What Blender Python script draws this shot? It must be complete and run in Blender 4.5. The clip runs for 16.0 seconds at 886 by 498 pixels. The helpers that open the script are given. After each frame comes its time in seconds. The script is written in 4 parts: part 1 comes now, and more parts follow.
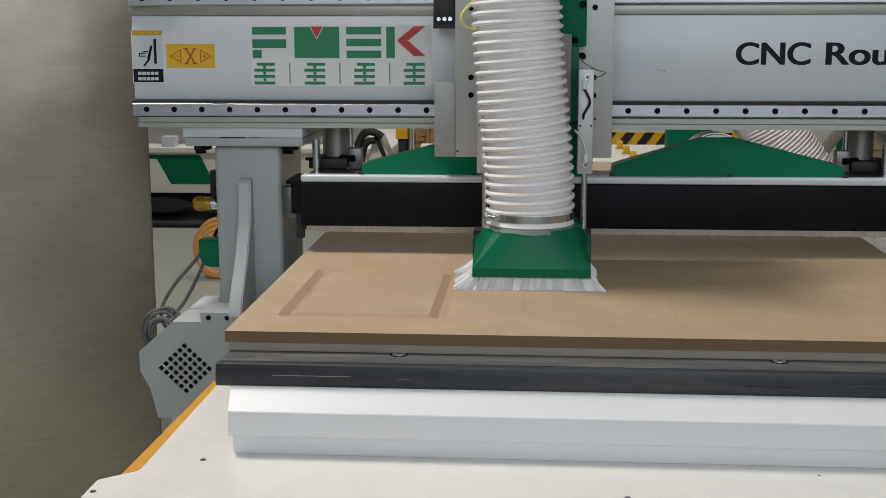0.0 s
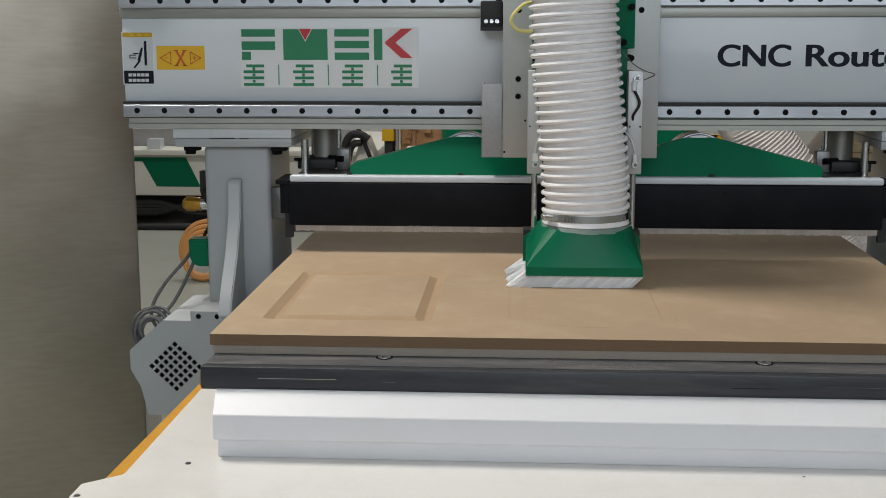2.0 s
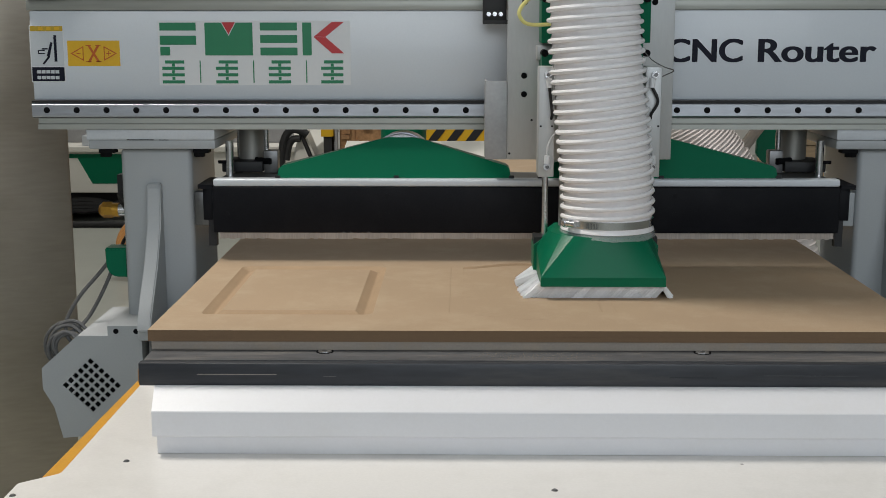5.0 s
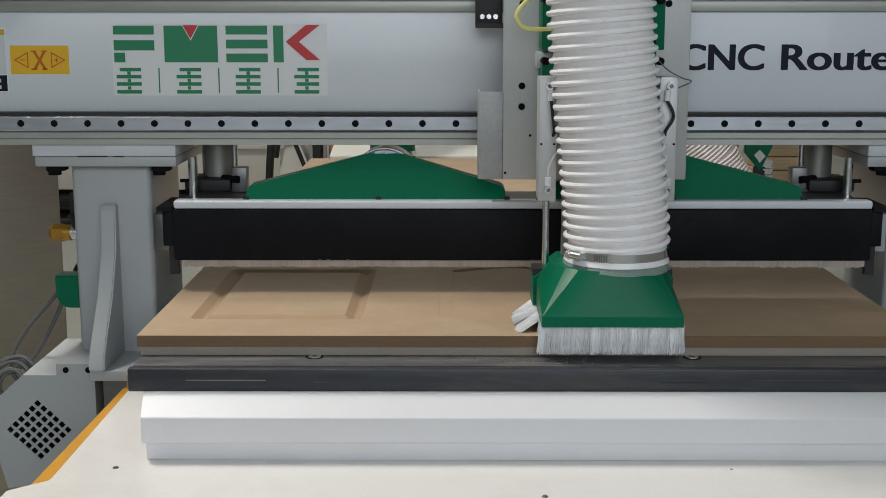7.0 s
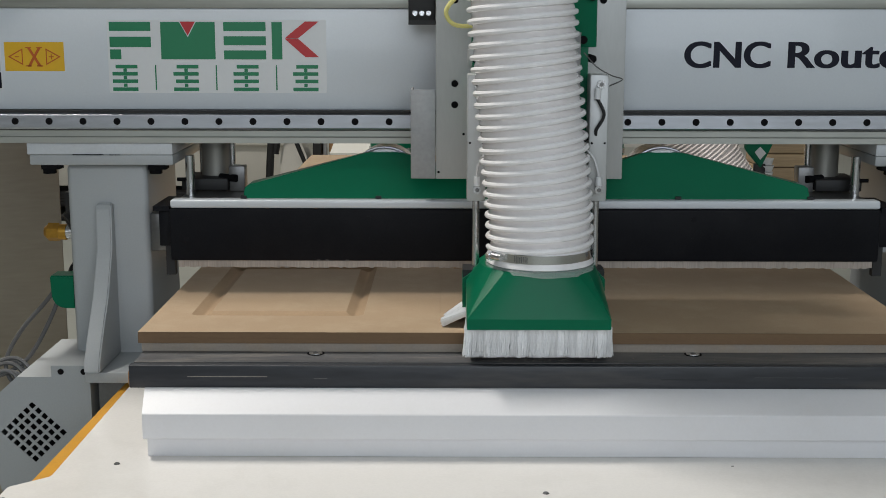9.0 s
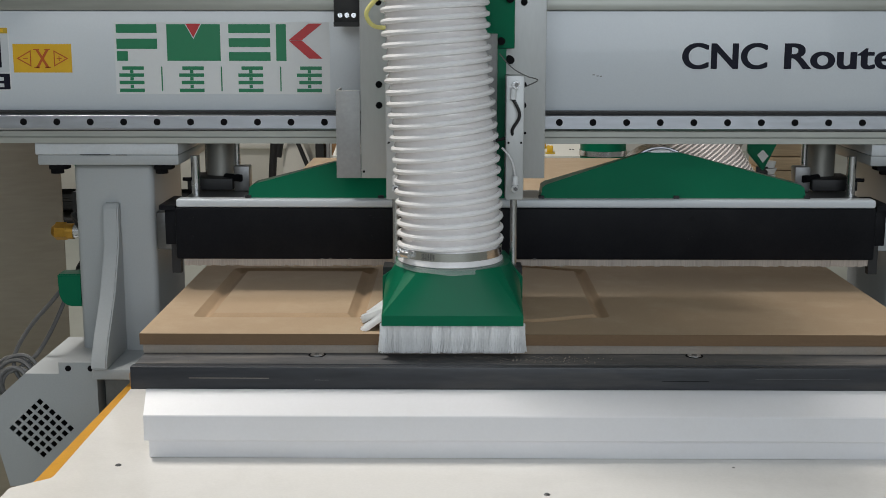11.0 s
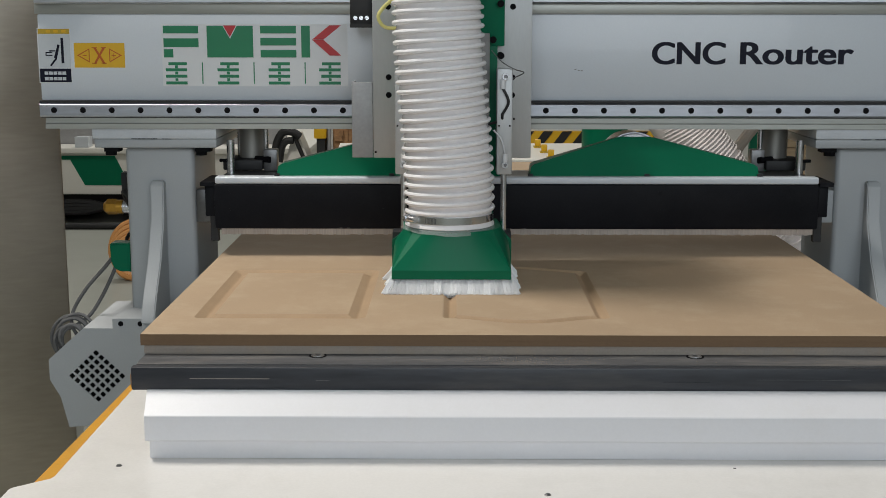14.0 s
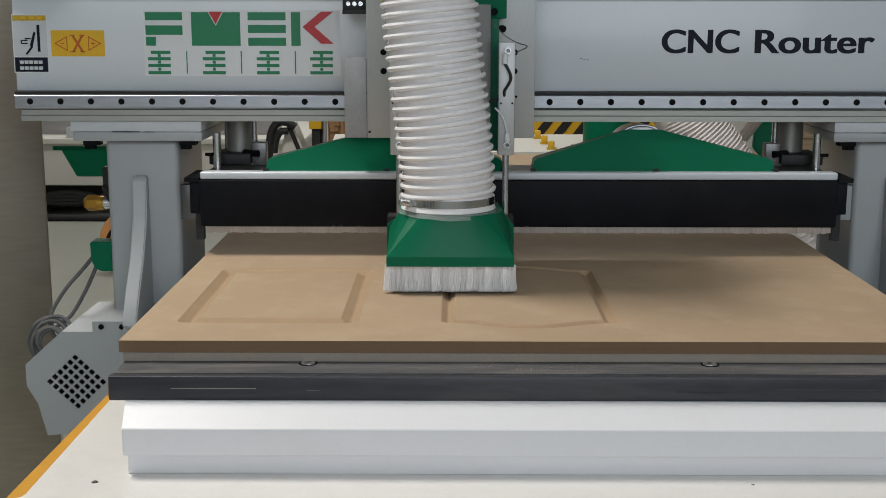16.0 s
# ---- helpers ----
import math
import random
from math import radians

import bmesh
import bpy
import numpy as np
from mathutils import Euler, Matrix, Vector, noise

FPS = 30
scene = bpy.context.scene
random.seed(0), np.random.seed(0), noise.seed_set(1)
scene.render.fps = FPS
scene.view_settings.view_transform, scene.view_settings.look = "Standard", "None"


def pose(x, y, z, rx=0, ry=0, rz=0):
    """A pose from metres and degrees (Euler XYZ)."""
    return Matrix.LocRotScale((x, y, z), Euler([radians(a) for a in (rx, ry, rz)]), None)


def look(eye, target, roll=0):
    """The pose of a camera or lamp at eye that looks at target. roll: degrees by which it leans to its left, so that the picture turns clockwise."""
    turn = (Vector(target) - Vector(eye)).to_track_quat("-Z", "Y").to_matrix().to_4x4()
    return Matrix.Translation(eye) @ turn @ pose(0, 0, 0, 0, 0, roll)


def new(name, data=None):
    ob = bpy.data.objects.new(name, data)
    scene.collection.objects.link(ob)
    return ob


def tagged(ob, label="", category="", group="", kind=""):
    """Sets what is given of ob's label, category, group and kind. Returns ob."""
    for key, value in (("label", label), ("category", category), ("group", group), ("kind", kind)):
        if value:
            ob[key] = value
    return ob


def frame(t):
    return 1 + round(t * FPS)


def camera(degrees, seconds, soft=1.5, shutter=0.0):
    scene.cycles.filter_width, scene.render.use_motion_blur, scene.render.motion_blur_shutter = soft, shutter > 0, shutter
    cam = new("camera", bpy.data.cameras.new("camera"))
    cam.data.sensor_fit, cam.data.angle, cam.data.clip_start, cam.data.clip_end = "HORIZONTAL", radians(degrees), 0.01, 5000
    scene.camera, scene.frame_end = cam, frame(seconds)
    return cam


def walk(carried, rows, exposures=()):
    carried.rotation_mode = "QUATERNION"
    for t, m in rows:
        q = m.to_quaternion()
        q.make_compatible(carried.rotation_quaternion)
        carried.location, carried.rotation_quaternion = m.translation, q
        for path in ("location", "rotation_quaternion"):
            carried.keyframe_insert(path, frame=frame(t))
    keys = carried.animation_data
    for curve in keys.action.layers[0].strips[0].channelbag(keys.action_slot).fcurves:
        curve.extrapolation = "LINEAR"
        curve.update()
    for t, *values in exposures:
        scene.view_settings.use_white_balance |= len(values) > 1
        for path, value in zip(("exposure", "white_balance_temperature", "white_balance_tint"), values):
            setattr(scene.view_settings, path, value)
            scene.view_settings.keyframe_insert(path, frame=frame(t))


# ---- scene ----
cam = camera(39.530, 16.0, soft=0.65, shutter=0.5)
Z0 = 0.88  # height of the board's top over the floor
walk(cam, [
    (0, look((-0.1253, -1.8577, 1.3572), (-0.2727, 0.1045, 0.9996), -0.108)),
    (0.5, look((-0.1245, -1.8579, 1.3585), (-0.2706, 0.1044, 1.0011), -0.113)),
    (1, look((-0.1237, -1.8578, 1.3566), (-0.2687, 0.1052, 1.0022), -0.134)),
    (1.5, look((-0.1242, -1.8575, 1.3573), (-0.2668, 0.1053, 1.0009), -0.079)),
    (2, look((-0.1231, -1.8559, 1.3573), (-0.2493, 0.1084, 1.0032), -0.084)),
    (2.5, look((-0.1251, -1.8555, 1.3566), (-0.2268, 0.1106, 1.0043), -0.135)),
    (3, look((-0.1228, -1.8550, 1.3577), (-0.2013, 0.1117, 1.0029), -0.142)),
    (3.5, look((-0.1226, -1.8540, 1.3562), (-0.1705, 0.1146, 1.0062), -0.194)),
    (4, look((-0.1238, -1.8547, 1.3516), (-0.1625, 0.1126, 0.9934), -0.113)),
    (6.5, look((-0.1208, -1.8512, 1.3621), (-0.1354, 0.1155, 0.9991), -0.040)),
    (7, look((-0.1247, -1.8498, 1.3681), (-0.1358, 0.1158, 0.9986), -0.009)),
    (7.5, look((-0.1255, -1.8503, 1.3676), (-0.1348, 0.1150, 0.9969), -0.072)),
    (8, look((-0.1261, -1.8504, 1.3701), (-0.1366, 0.1144, 0.9966), -0.045)),
    (8.5, look((-0.1259, -1.8488, 1.3661), (-0.1378, 0.1165, 0.9953), 0.007)),
    (9, look((-0.1269, -1.8495, 1.3682), (-0.1377, 0.1151, 0.9933), 0.070)),
    (11.5, look((-0.1236, -1.8513, 1.3649), (-0.1400, 0.1144, 0.9966), 0.029)),
    (12, look((-0.1241, -1.8507, 1.3651), (-0.1398, 0.1149, 0.9965), 0.038)),
    (12.5, look((-0.1220, -1.8520, 1.3625), (-0.1397, 0.1143, 0.9978), 0.010)),
    (13, look((-0.1241, -1.8537, 1.3587), (-0.1396, 0.1137, 0.9990), -0.011)),
    (13.5, look((-0.1237, -1.8539, 1.3598), (-0.1403, 0.1129, 0.9978), 0.038)),
    (14, look((-0.1227, -1.8536, 1.3569), (-0.1411, 0.1138, 0.9981), 0.017)),
    (14.5, look((-0.1260, -1.8542, 1.3576), (-0.1410, 0.1133, 0.9991), 0.057)),
    (15, look((-0.1233, -1.8525, 1.3577), (-0.1410, 0.1146, 0.9969), 0.066)),
    (15.5, look((-0.1262, -1.8062, 1.3555), (-0.1408, 0.1601, 0.9901), 0.045)),
    (16, look((-0.1257, -1.7340, 1.3513), (-0.1394, 0.2304, 0.9760), 0.043)),
])

# ---- light ----
scene.view_settings.exposure = 0.0
world = bpy.data.worlds.new("hall_air")
scene.world = world
world.use_nodes = True
world.node_tree.nodes["Background"].inputs[0].default_value = (0.75, 0.82, 0.9, 1)
world.node_tree.nodes["Background"].inputs[1].default_value = 0.34


def area(name, x, y, z, sx, sy, watts, color, target):
    lamp = bpy.data.lights.new(name, "AREA")
    lamp.shape, lamp.size, lamp.size_y, lamp.energy, lamp.color = "RECTANGLE", sx, sy, watts, color
    ob = new(name, lamp)
    ob.matrix_world = look((x, y, z), target)
    return ob


area("ceiling_light_west", -1.9, 0.68, 4.4, 1.1, 0.40, 132, (1.0, 0.955, 0.90), (-0.95, 0.66, 0))
# the next two are unseen fill lamps, added for the right side and the background
area("fill_light_mid", 1.4, 2.2, 5.2, 0.5, 3.0, 14, (1.0, 0.98, 0.95), (1.4, 2.21, 0))
area("fill_light_far", -1.0, 7.5, 5.2, 5.0, 0.6, 140, (1.0, 0.98, 0.94), (-1.0, 7.51, 0))
# cool fill panel added behind the camera for the upright faces; no door stands there
area("front_fill_light", 0.9, -6.4, 3.2, 6.5, 3.2, 188, (0.84, 0.92, 1.0), (0, 1, 0.9))

# ---- materials ----


def mat(name, color, rough=0.5, metal=0.0, vary=0.12, scale=6.0, grain=120.0, bump=0.08, stretch=(1, 1, 1), stain=None, amount=0.3, coat=0.0, trans=0.0, alpha=1.0, spread=0.0, spec=0.5):
    m = bpy.data.materials.new(name)
    m.use_nodes = True
    nt = m.node_tree
    n, l = nt.nodes, nt.links
    bs = n["Principled BSDF"]
    bs.inputs["Metallic"].default_value = metal
    bs.inputs["Coat Weight"].default_value = coat
    bs.inputs["Transmission Weight"].default_value = trans
    bs.inputs["Alpha"].default_value = alpha
    bs.inputs["Specular IOR Level"].default_value = spec
    tc = n.new("ShaderNodeTexCoord")
    mp = n.new("ShaderNodeMapping")
    mp.inputs["Scale"].default_value = stretch
    l.new(tc.outputs["Object"], mp.inputs[0])
    big = n.new("ShaderNodeTexNoise")
    big.inputs["Scale"].default_value, big.inputs["Detail"].default_value = scale, 6
    fine = n.new("ShaderNodeTexNoise")
    fine.inputs["Scale"].default_value, fine.inputs["Detail"].default_value = grain, 4
    l.new(mp.outputs[0], big.inputs["Vector"])
    l.new(mp.outputs[0], fine.inputs["Vector"])
    add = n.new("ShaderNodeMath")
    add.operation = "MULTIPLY_ADD"
    add.inputs[1].default_value = 0.5
    half = n.new("ShaderNodeMath")
    half.operation = "MULTIPLY"
    half.inputs[1].default_value = 0.5
    l.new(fine.outputs["Fac"], half.inputs[0])
    l.new(big.outputs["Fac"], add.inputs[0])
    l.new(half.outputs[0], add.inputs[2])
    mr = n.new("ShaderNodeMapRange")
    mr.inputs["From Min"].default_value, mr.inputs["From Max"].default_value = 0.3, 0.7
    mr.inputs["To Min"].default_value, mr.inputs["To Max"].default_value = 1 - vary, 1 + vary
    l.new(add.outputs[0], mr.inputs["Value"])
    hsv = n.new("ShaderNodeHueSaturation")
    hsv.inputs["Color"].default_value = (*color, 1)
    l.new(mr.outputs[0], hsv.inputs["Value"])
    last = hsv.outputs[0]
    if spread:
        oi = n.new("ShaderNodeObjectInfo")
        m2 = n.new("ShaderNodeMapRange")
        m2.inputs["To Min"].default_value, m2.inputs["To Max"].default_value = 1 - spread, 1 + spread
        l.new(oi.outputs["Random"], m2.inputs["Value"])
        h2 = n.new("ShaderNodeHueSaturation")
        l.new(last, h2.inputs["Color"])
        l.new(m2.outputs[0], h2.inputs["Value"])
        last = h2.outputs[0]
    if stain:
        sn = n.new("ShaderNodeTexNoise")
        sn.inputs["Scale"].default_value, sn.inputs["Detail"].default_value, sn.inputs["Roughness"].default_value = scale * 2.3, 9, 0.7
        l.new(mp.outputs[0], sn.inputs["Vector"])
        sr = n.new("ShaderNodeMapRange")
        sr.inputs["From Min"].default_value, sr.inputs["From Max"].default_value = 0.48, 0.72
        sr.inputs["To Max"].default_value = amount
        l.new(sn.outputs["Fac"], sr.inputs["Value"])
        mx = n.new("ShaderNodeMix")
        mx.data_type = "RGBA"
        l.new(sr.outputs[0], mx.inputs["Factor"])
        l.new(last, mx.inputs["A"])
        mx.inputs["B"].default_value = (*stain, 1)
        last = mx.outputs["Result"]
    l.new(last, bs.inputs["Base Color"])
    rr = n.new("ShaderNodeMapRange")
    rr.inputs["To Min"].default_value, rr.inputs["To Max"].default_value = max(rough - 0.08, 0.02), min(rough + 0.1, 1)
    l.new(add.outputs[0], rr.inputs["Value"])
    l.new(rr.outputs[0], bs.inputs["Roughness"])
    if bump:
        bp = n.new("ShaderNodeBump")
        bp.inputs["Strength"].default_value, bp.inputs["Distance"].default_value = bump, 0.002
        l.new(add.outputs[0], bp.inputs["Height"])
        l.new(bp.outputs[0], bs.inputs["Normal"])
    return m


DUST = (0.42, 0.32, 0.22)
M_MDF = mat("mdf", (0.400, 0.288, 0.184), 0.75, vary=0.10, scale=3.5, grain=350, bump=0.12, stain=(0.52, 0.41, 0.28), amount=0.45)
M_CUT = mat("fresh_cut_mdf", (0.39, 0.270, 0.163), 0.85, vary=0.10, scale=14, grain=300, bump=0.15)
M_DECK = mat("grey_white_paint", (0.80, 0.78, 0.745), 0.22, spec=0.8, vary=0.03, scale=2.5, grain=220, bump=0.02, stain=(0.48, 0.46, 0.42), amount=0.2)
M_TUBEST = mat("cylinder_tube", (0.30, 0.295, 0.27), 0.4, 0.5, vary=0.08, scale=9, stretch=(1, 1, 0.1))
M_EDGE = mat("mdf_edge", (0.20, 0.125, 0.07), 0.85, vary=0.10, scale=9, grain=420, bump=0.15, stretch=(0.3, 1, 1))
M_SPOIL = mat("spoilboard", (0.33, 0.29, 0.25), 0.9, vary=0.12, scale=8, grain=300, bump=0.2, stain=DUST, amount=0.4)
M_STRIP = mat("black_phenolic", (0.030, 0.033, 0.040), 0.42, vary=0.35, scale=10, grain=160, bump=0.25, stretch=(0.12, 1, 1), stain=(0.11, 0.10, 0.09), amount=0.5)
M_STRIPTOP = mat("dusty_phenolic", (0.095, 0.097, 0.102), 0.36, vary=0.5, scale=14, grain=240, bump=0.3, stretch=(0.15, 1, 1), stain=(0.30, 0.27, 0.24), amount=0.7)
M_WHITE = mat("white_paint", (0.63, 0.67, 0.71), 0.34, vary=0.025, scale=3, grain=260, bump=0.03, coat=0.2)
M_APRON = mat("white_apron_paint", (0.75, 0.75, 0.77), 0.42, vary=0.02, scale=2.5, grain=220, bump=0.01, stain=(0.62, 0.58, 0.52), amount=0.18)
M_GREY = mat("grey_paint", (0.385, 0.405, 0.415), 0.42, vary=0.05, scale=4, grain=320, bump=0.10)
M_PAD = mat("pad_paint", (0.56, 0.59, 0.62), 0.45, vary=0.06, scale=7, grain=260, bump=0.08, stain=(0.25, 0.25, 0.25), amount=0.12)
M_ALU = mat("anodised_aluminium", (0.40, 0.41, 0.38), 0.42, 0.55, vary=0.10, scale=5, grain=160, bump=0.06, stretch=(0.08, 1, 1), stain=(0.28, 0.27, 0.22), amount=0.4)
M_PLATE = mat("milled_plate", (0.50, 0.51, 0.51), 0.45, 0.45, vary=0.06, scale=6, grain=200, bump=0.05, stretch=(1, 1, 0.2))
M_SHEET = mat("galvanised_sheet", (0.36, 0.36, 0.365), 0.5, 0.3, vary=0.12, scale=18, grain=150, bump=0.06)
M_RAIL = mat("ground_steel", (0.46, 0.48, 0.52), 0.36, 0.9, vary=0.12, scale=7, grain=120, bump=0.03, stretch=(0.15, 1, 1), stain=(0.22, 0.21, 0.2), amount=0.35)
M_STEEL = mat("bright_steel", (0.72, 0.73, 0.75), 0.24, 1.0, vary=0.08, scale=20, grain=200, bump=0.02)
M_CHROME = mat("chromed_band", (0.80, 0.80, 0.80), 0.10, 1.0, vary=0.04, scale=20, grain=200, bump=0.01)
M_DARKST = mat("dark_steel", (0.16, 0.16, 0.16), 0.35, 0.7, vary=0.15, scale=14, grain=150)
M_BLACK = mat("black_anodised", (0.0085, 0.009, 0.0115), 0.45, spec=0.09, vary=0.3, scale=5, grain=260, bump=0.03, stain=(0.03, 0.03, 0.032), amount=0.2)
M_RUBBER = mat("black_rubber", (0.012, 0.012, 0.013), 0.6, vary=0.2, scale=20, grain=200)
M_HOLE = mat("hole_black", (0.005, 0.005, 0.006), 0.7, vary=0.1, spec=0.1)
M_GREEN = mat("green_enamel", (0.001, 0.136, 0.066), 0.33, spec=0.18, vary=0.03, scale=7, grain=200, bump=0.02, stain=(0.006, 0.15, 0.075), amount=0.1)
M_LOGO = mat("green_film", (0.008, 0.20, 0.085), 0.4, vary=0.03, bump=0.0)
M_RED = mat("red_film", (0.50, 0.025, 0.03), 0.4, vary=0.03, bump=0.0)
M_INK = mat("dark_ink", (0.010, 0.011, 0.022), 0.5, spec=0.15, vary=0.05, bump=0.0)
M_FILM = mat("sticker_film", (0.70, 0.715, 0.725), 0.3, vary=0.02, bump=0.0)
M_STGREY = mat("sticker_grey", (0.55, 0.58, 0.60), 0.35, vary=0.03, bump=0.0)
M_STYEL = mat("sticker_yellow", (0.72, 0.42, 0.015), 0.35, vary=0.04, bump=0.0)
M_STOLIVE = mat("sticker_gold", (0.50, 0.33, 0.02), 0.4, vary=0.04, bump=0.0)
M_ORANGE = mat("orange_print", (0.50, 0.10, 0.01), 0.4, vary=0.03, bump=0.0)
M_YEL = mat("yellow_enamel", (0.62, 0.30, 0.02), 0.45, vary=0.08, scale=9, grain=200, stain=(0.35, 0.2, 0.06), amount=0.3)
M_BRASS = mat("gold_anodised", (0.55, 0.30, 0.05), 0.3, 0.85, vary=0.12, scale=30)
M_RIB = mat("white_hose_rib", (0.90, 0.89, 0.90), 0.3, vary=0.05, scale=14, grain=120, bump=0.03, coat=0.3)
M_FILMH = mat("hose_film", (0.86, 0.825, 0.82), 0.20, vary=0.05, scale=9, grain=60, bump=0.015, stain=(0.68, 0.62, 0.60), amount=0.3, coat=0.5)
M_CLEAR = mat("clear_sleeve", (0.72, 0.78, 0.76), 0.15, vary=0.05, bump=0.02, alpha=0.30)
M_BRISTLE = mat("nylon_bristle", (0.88, 0.885, 0.89), 0.40, vary=0.1, scale=40, grain=200, bump=0.0, spread=0.12)
M_SKIRT = mat("skirt_bristle", (0.42, 0.37, 0.33), 0.8, vary=0.25, scale=30, grain=500, bump=0.4, stretch=(1, 1, 0.05))
M_CABLE = mat("grey_cable", (0.10, 0.10, 0.10), 0.45, vary=0.15, scale=40, grain=220)
M_TUBE = mat("yellow_air_tube", (0.75, 0.70, 0.25), 0.3, vary=0.05)
M_THIN = mat("clear_air_tube", (0.6, 0.6, 0.6), 0.25, vary=0.05)
M_STAIN = mat("brushed_stainless", (0.375, 0.335, 0.28), 0.40, 0.88, vary=0.12, scale=1.6, grain=60, bump=0.06, stretch=(0.25, 1, 1.6))


def dent(m, scale, stretch, strength, distance):
    """Add the slow waves of rolled sheet metal to a material's relief."""
    n, l = m.node_tree.nodes, m.node_tree.links
    tc, mp, tx, bp = n.new("ShaderNodeTexCoord"), n.new("ShaderNodeMapping"), n.new("ShaderNodeTexNoise"), n.new("ShaderNodeBump")
    mp.inputs["Scale"].default_value = stretch
    tx.inputs["Scale"].default_value, tx.inputs["Detail"].default_value = scale, 3
    bp.inputs["Strength"].default_value, bp.inputs["Distance"].default_value = strength, distance
    l.new(tc.outputs["Object"], mp.inputs[0])
    l.new(mp.outputs[0], tx.inputs["Vector"])
    l.new(tx.outputs["Fac"], bp.inputs["Height"])
    old = n["Principled BSDF"].inputs["Normal"].links
    if old:
        l.new(old[0].from_socket, bp.inputs["Normal"])
    l.new(bp.outputs[0], n["Principled BSDF"].inputs["Normal"])


dent(M_STAIN, 1.5, (0.9, 1, 1.3), 0.45, 0.05)
M_FLOOR = mat("epoxy_floor", (0.36, 0.37, 0.33), 0.35, vary=0.06, scale=1.2, grain=60, bump=0.05, stain=(0.25, 0.25, 0.22), amount=0.25)
M_WALL = mat("wall_paint", (0.62, 0.60, 0.56), 0.85, vary=0.04, scale=0.8, grain=40)
M_CEIL = mat("ceiling_panel", (0.66, 0.66, 0.65), 0.8, vary=0.04, scale=1, grain=30)
M_CREAM = mat("cream_paint", (0.72, 0.70, 0.64), 0.4, vary=0.03, scale=3, grain=90, bump=0.03)
M_CARD = mat("cardboard", (0.42, 0.235, 0.11), 0.85, vary=0.35, scale=9, grain=60, stain=(0.16, 0.08, 0.04), amount=0.5)
M_PINK = mat("dusty_hose", (0.86, 0.79, 0.76), 0.35, vary=0.06, scale=16, grain=100)
M_OHOSE = mat("orange_hose", (0.62, 0.30, 0.10), 0.35, vary=0.10, scale=12, grain=90)
M_PINE = mat("sawn_pine", (0.50, 0.36, 0.22), 0.8, vary=0.22, scale=10, grain=70, bump=0.15, stretch=(0.2, 1, 2.5), spread=0.12)
M_BEHIND = mat("bed_paint", (0.60, 0.61, 0.60), 0.45, vary=0.05, scale=3, grain=120)

# ---- mesh helpers ----


def box(bm, x0, x1, y0, y1, z0, z1, bevel=0.0, seg=2):
    g = bmesh.ops.create_cube(bm, size=1.0)
    for v in g["verts"]:
        v.co = Vector((x0 + (v.co.x + 0.5) * (x1 - x0), y0 + (v.co.y + 0.5) * (y1 - y0), z0 + (v.co.z + 0.5) * (z1 - z0)))
    if bevel:
        es = {e for v in g["verts"] for e in v.link_edges}
        bmesh.ops.bevel(bm, geom=list(es), offset=bevel, segments=seg, affect="EDGES", profile=0.5)
    return bm


def rod(bm, a, b, r, seg=20, r2=None):
    a, b = Vector(a), Vector(b)
    m = Matrix.Translation((a + b) / 2) @ (b - a).to_track_quat("Z", "Y").to_matrix().to_4x4()
    bmesh.ops.create_cone(bm, cap_ends=True, segments=seg, radius1=r, radius2=r if r2 is None else r2, depth=(b - a).length, matrix=m)
    return bm


def prism(bm, pts, y0, y1):
    """A polygon in x and z, drawn out along y."""
    f = [bm.verts.new((x, y0, z)) for x, z in pts]
    b = [bm.verts.new((x, y1, z)) for x, z in pts]
    bm.faces.new(f)
    bm.faces.new(b[::-1])
    for i in range(len(f)):
        j = (i + 1) % len(f)
        bm.faces.new((f[j], f[i], b[i], b[j]))
    bmesh.ops.recalc_face_normals(bm, faces=bm.faces)
    return bm


def along_x(bm, prof, x0, x1):
    """A closed profile in y and z, drawn out along x."""
    f = [bm.verts.new((x0, y, z)) for y, z in prof]
    b = [bm.verts.new((x1, y, z)) for y, z in prof]
    bm.faces.new(f)
    bm.faces.new(b[::-1])
    for i in range(len(f)):
        j = (i + 1) % len(f)
        bm.faces.new((f[j], f[i], b[i], b[j]))
    bmesh.ops.recalc_face_normals(bm, faces=bm.faces)
    return bm


def sweep(bm, pts, r, seg=8, sub=6, closed=False):
    """A round tube through points, smoothed."""
    P = [Vector(p) for p in pts]
    Q = []
    n = len(P)
    for i in range(n if closed else n - 1):
        a, b, c, d = (P[(i - 1) % n], P[i], P[(i + 1) % n], P[(i + 2) % n]) if closed else (P[max(i - 1, 0)], P[i], P[i + 1], P[min(i + 2, n - 1)])
        for k in range(sub):
            u = k / sub
            Q.append(0.5 * ((2 * b) + (c - a) * u + (2 * a - 5 * b + 4 * c - d) * u * u + (3 * b - a - 3 * c + d) * u ** 3))
    if not closed:
        Q.append(P[-1])
    rings = []
    m = len(Q)
    for i in range(m):
        t = (Q[(i + 1) % m] - Q[i - 1]) if closed else (Q[min(i + 1, m - 1)] - Q[max(i - 1, 0)])
        t.normalize()
        s = t.cross(Vector((0.13, 0.97, 0.21))).normalized()
        u = s.cross(t)
        rings.append([bm.verts.new(Q[i] + r * (math.cos(2 * math.pi * k / seg) * s + math.sin(2 * math.pi * k / seg) * u)) for k in range(seg)])
    for i in range(m if closed else m - 1):
        a, b = rings[i], rings[(i + 1) % m]
        for k in range(seg):
            bm.faces.new((a[k], a[(k + 1) % seg], b[(k + 1) % seg], b[k]))
    if not closed:
        bm.faces.new(rings[0][::-1])
        bm.faces.new(rings[-1])
    for f in bm.faces:
        f.smooth = True
    return bm


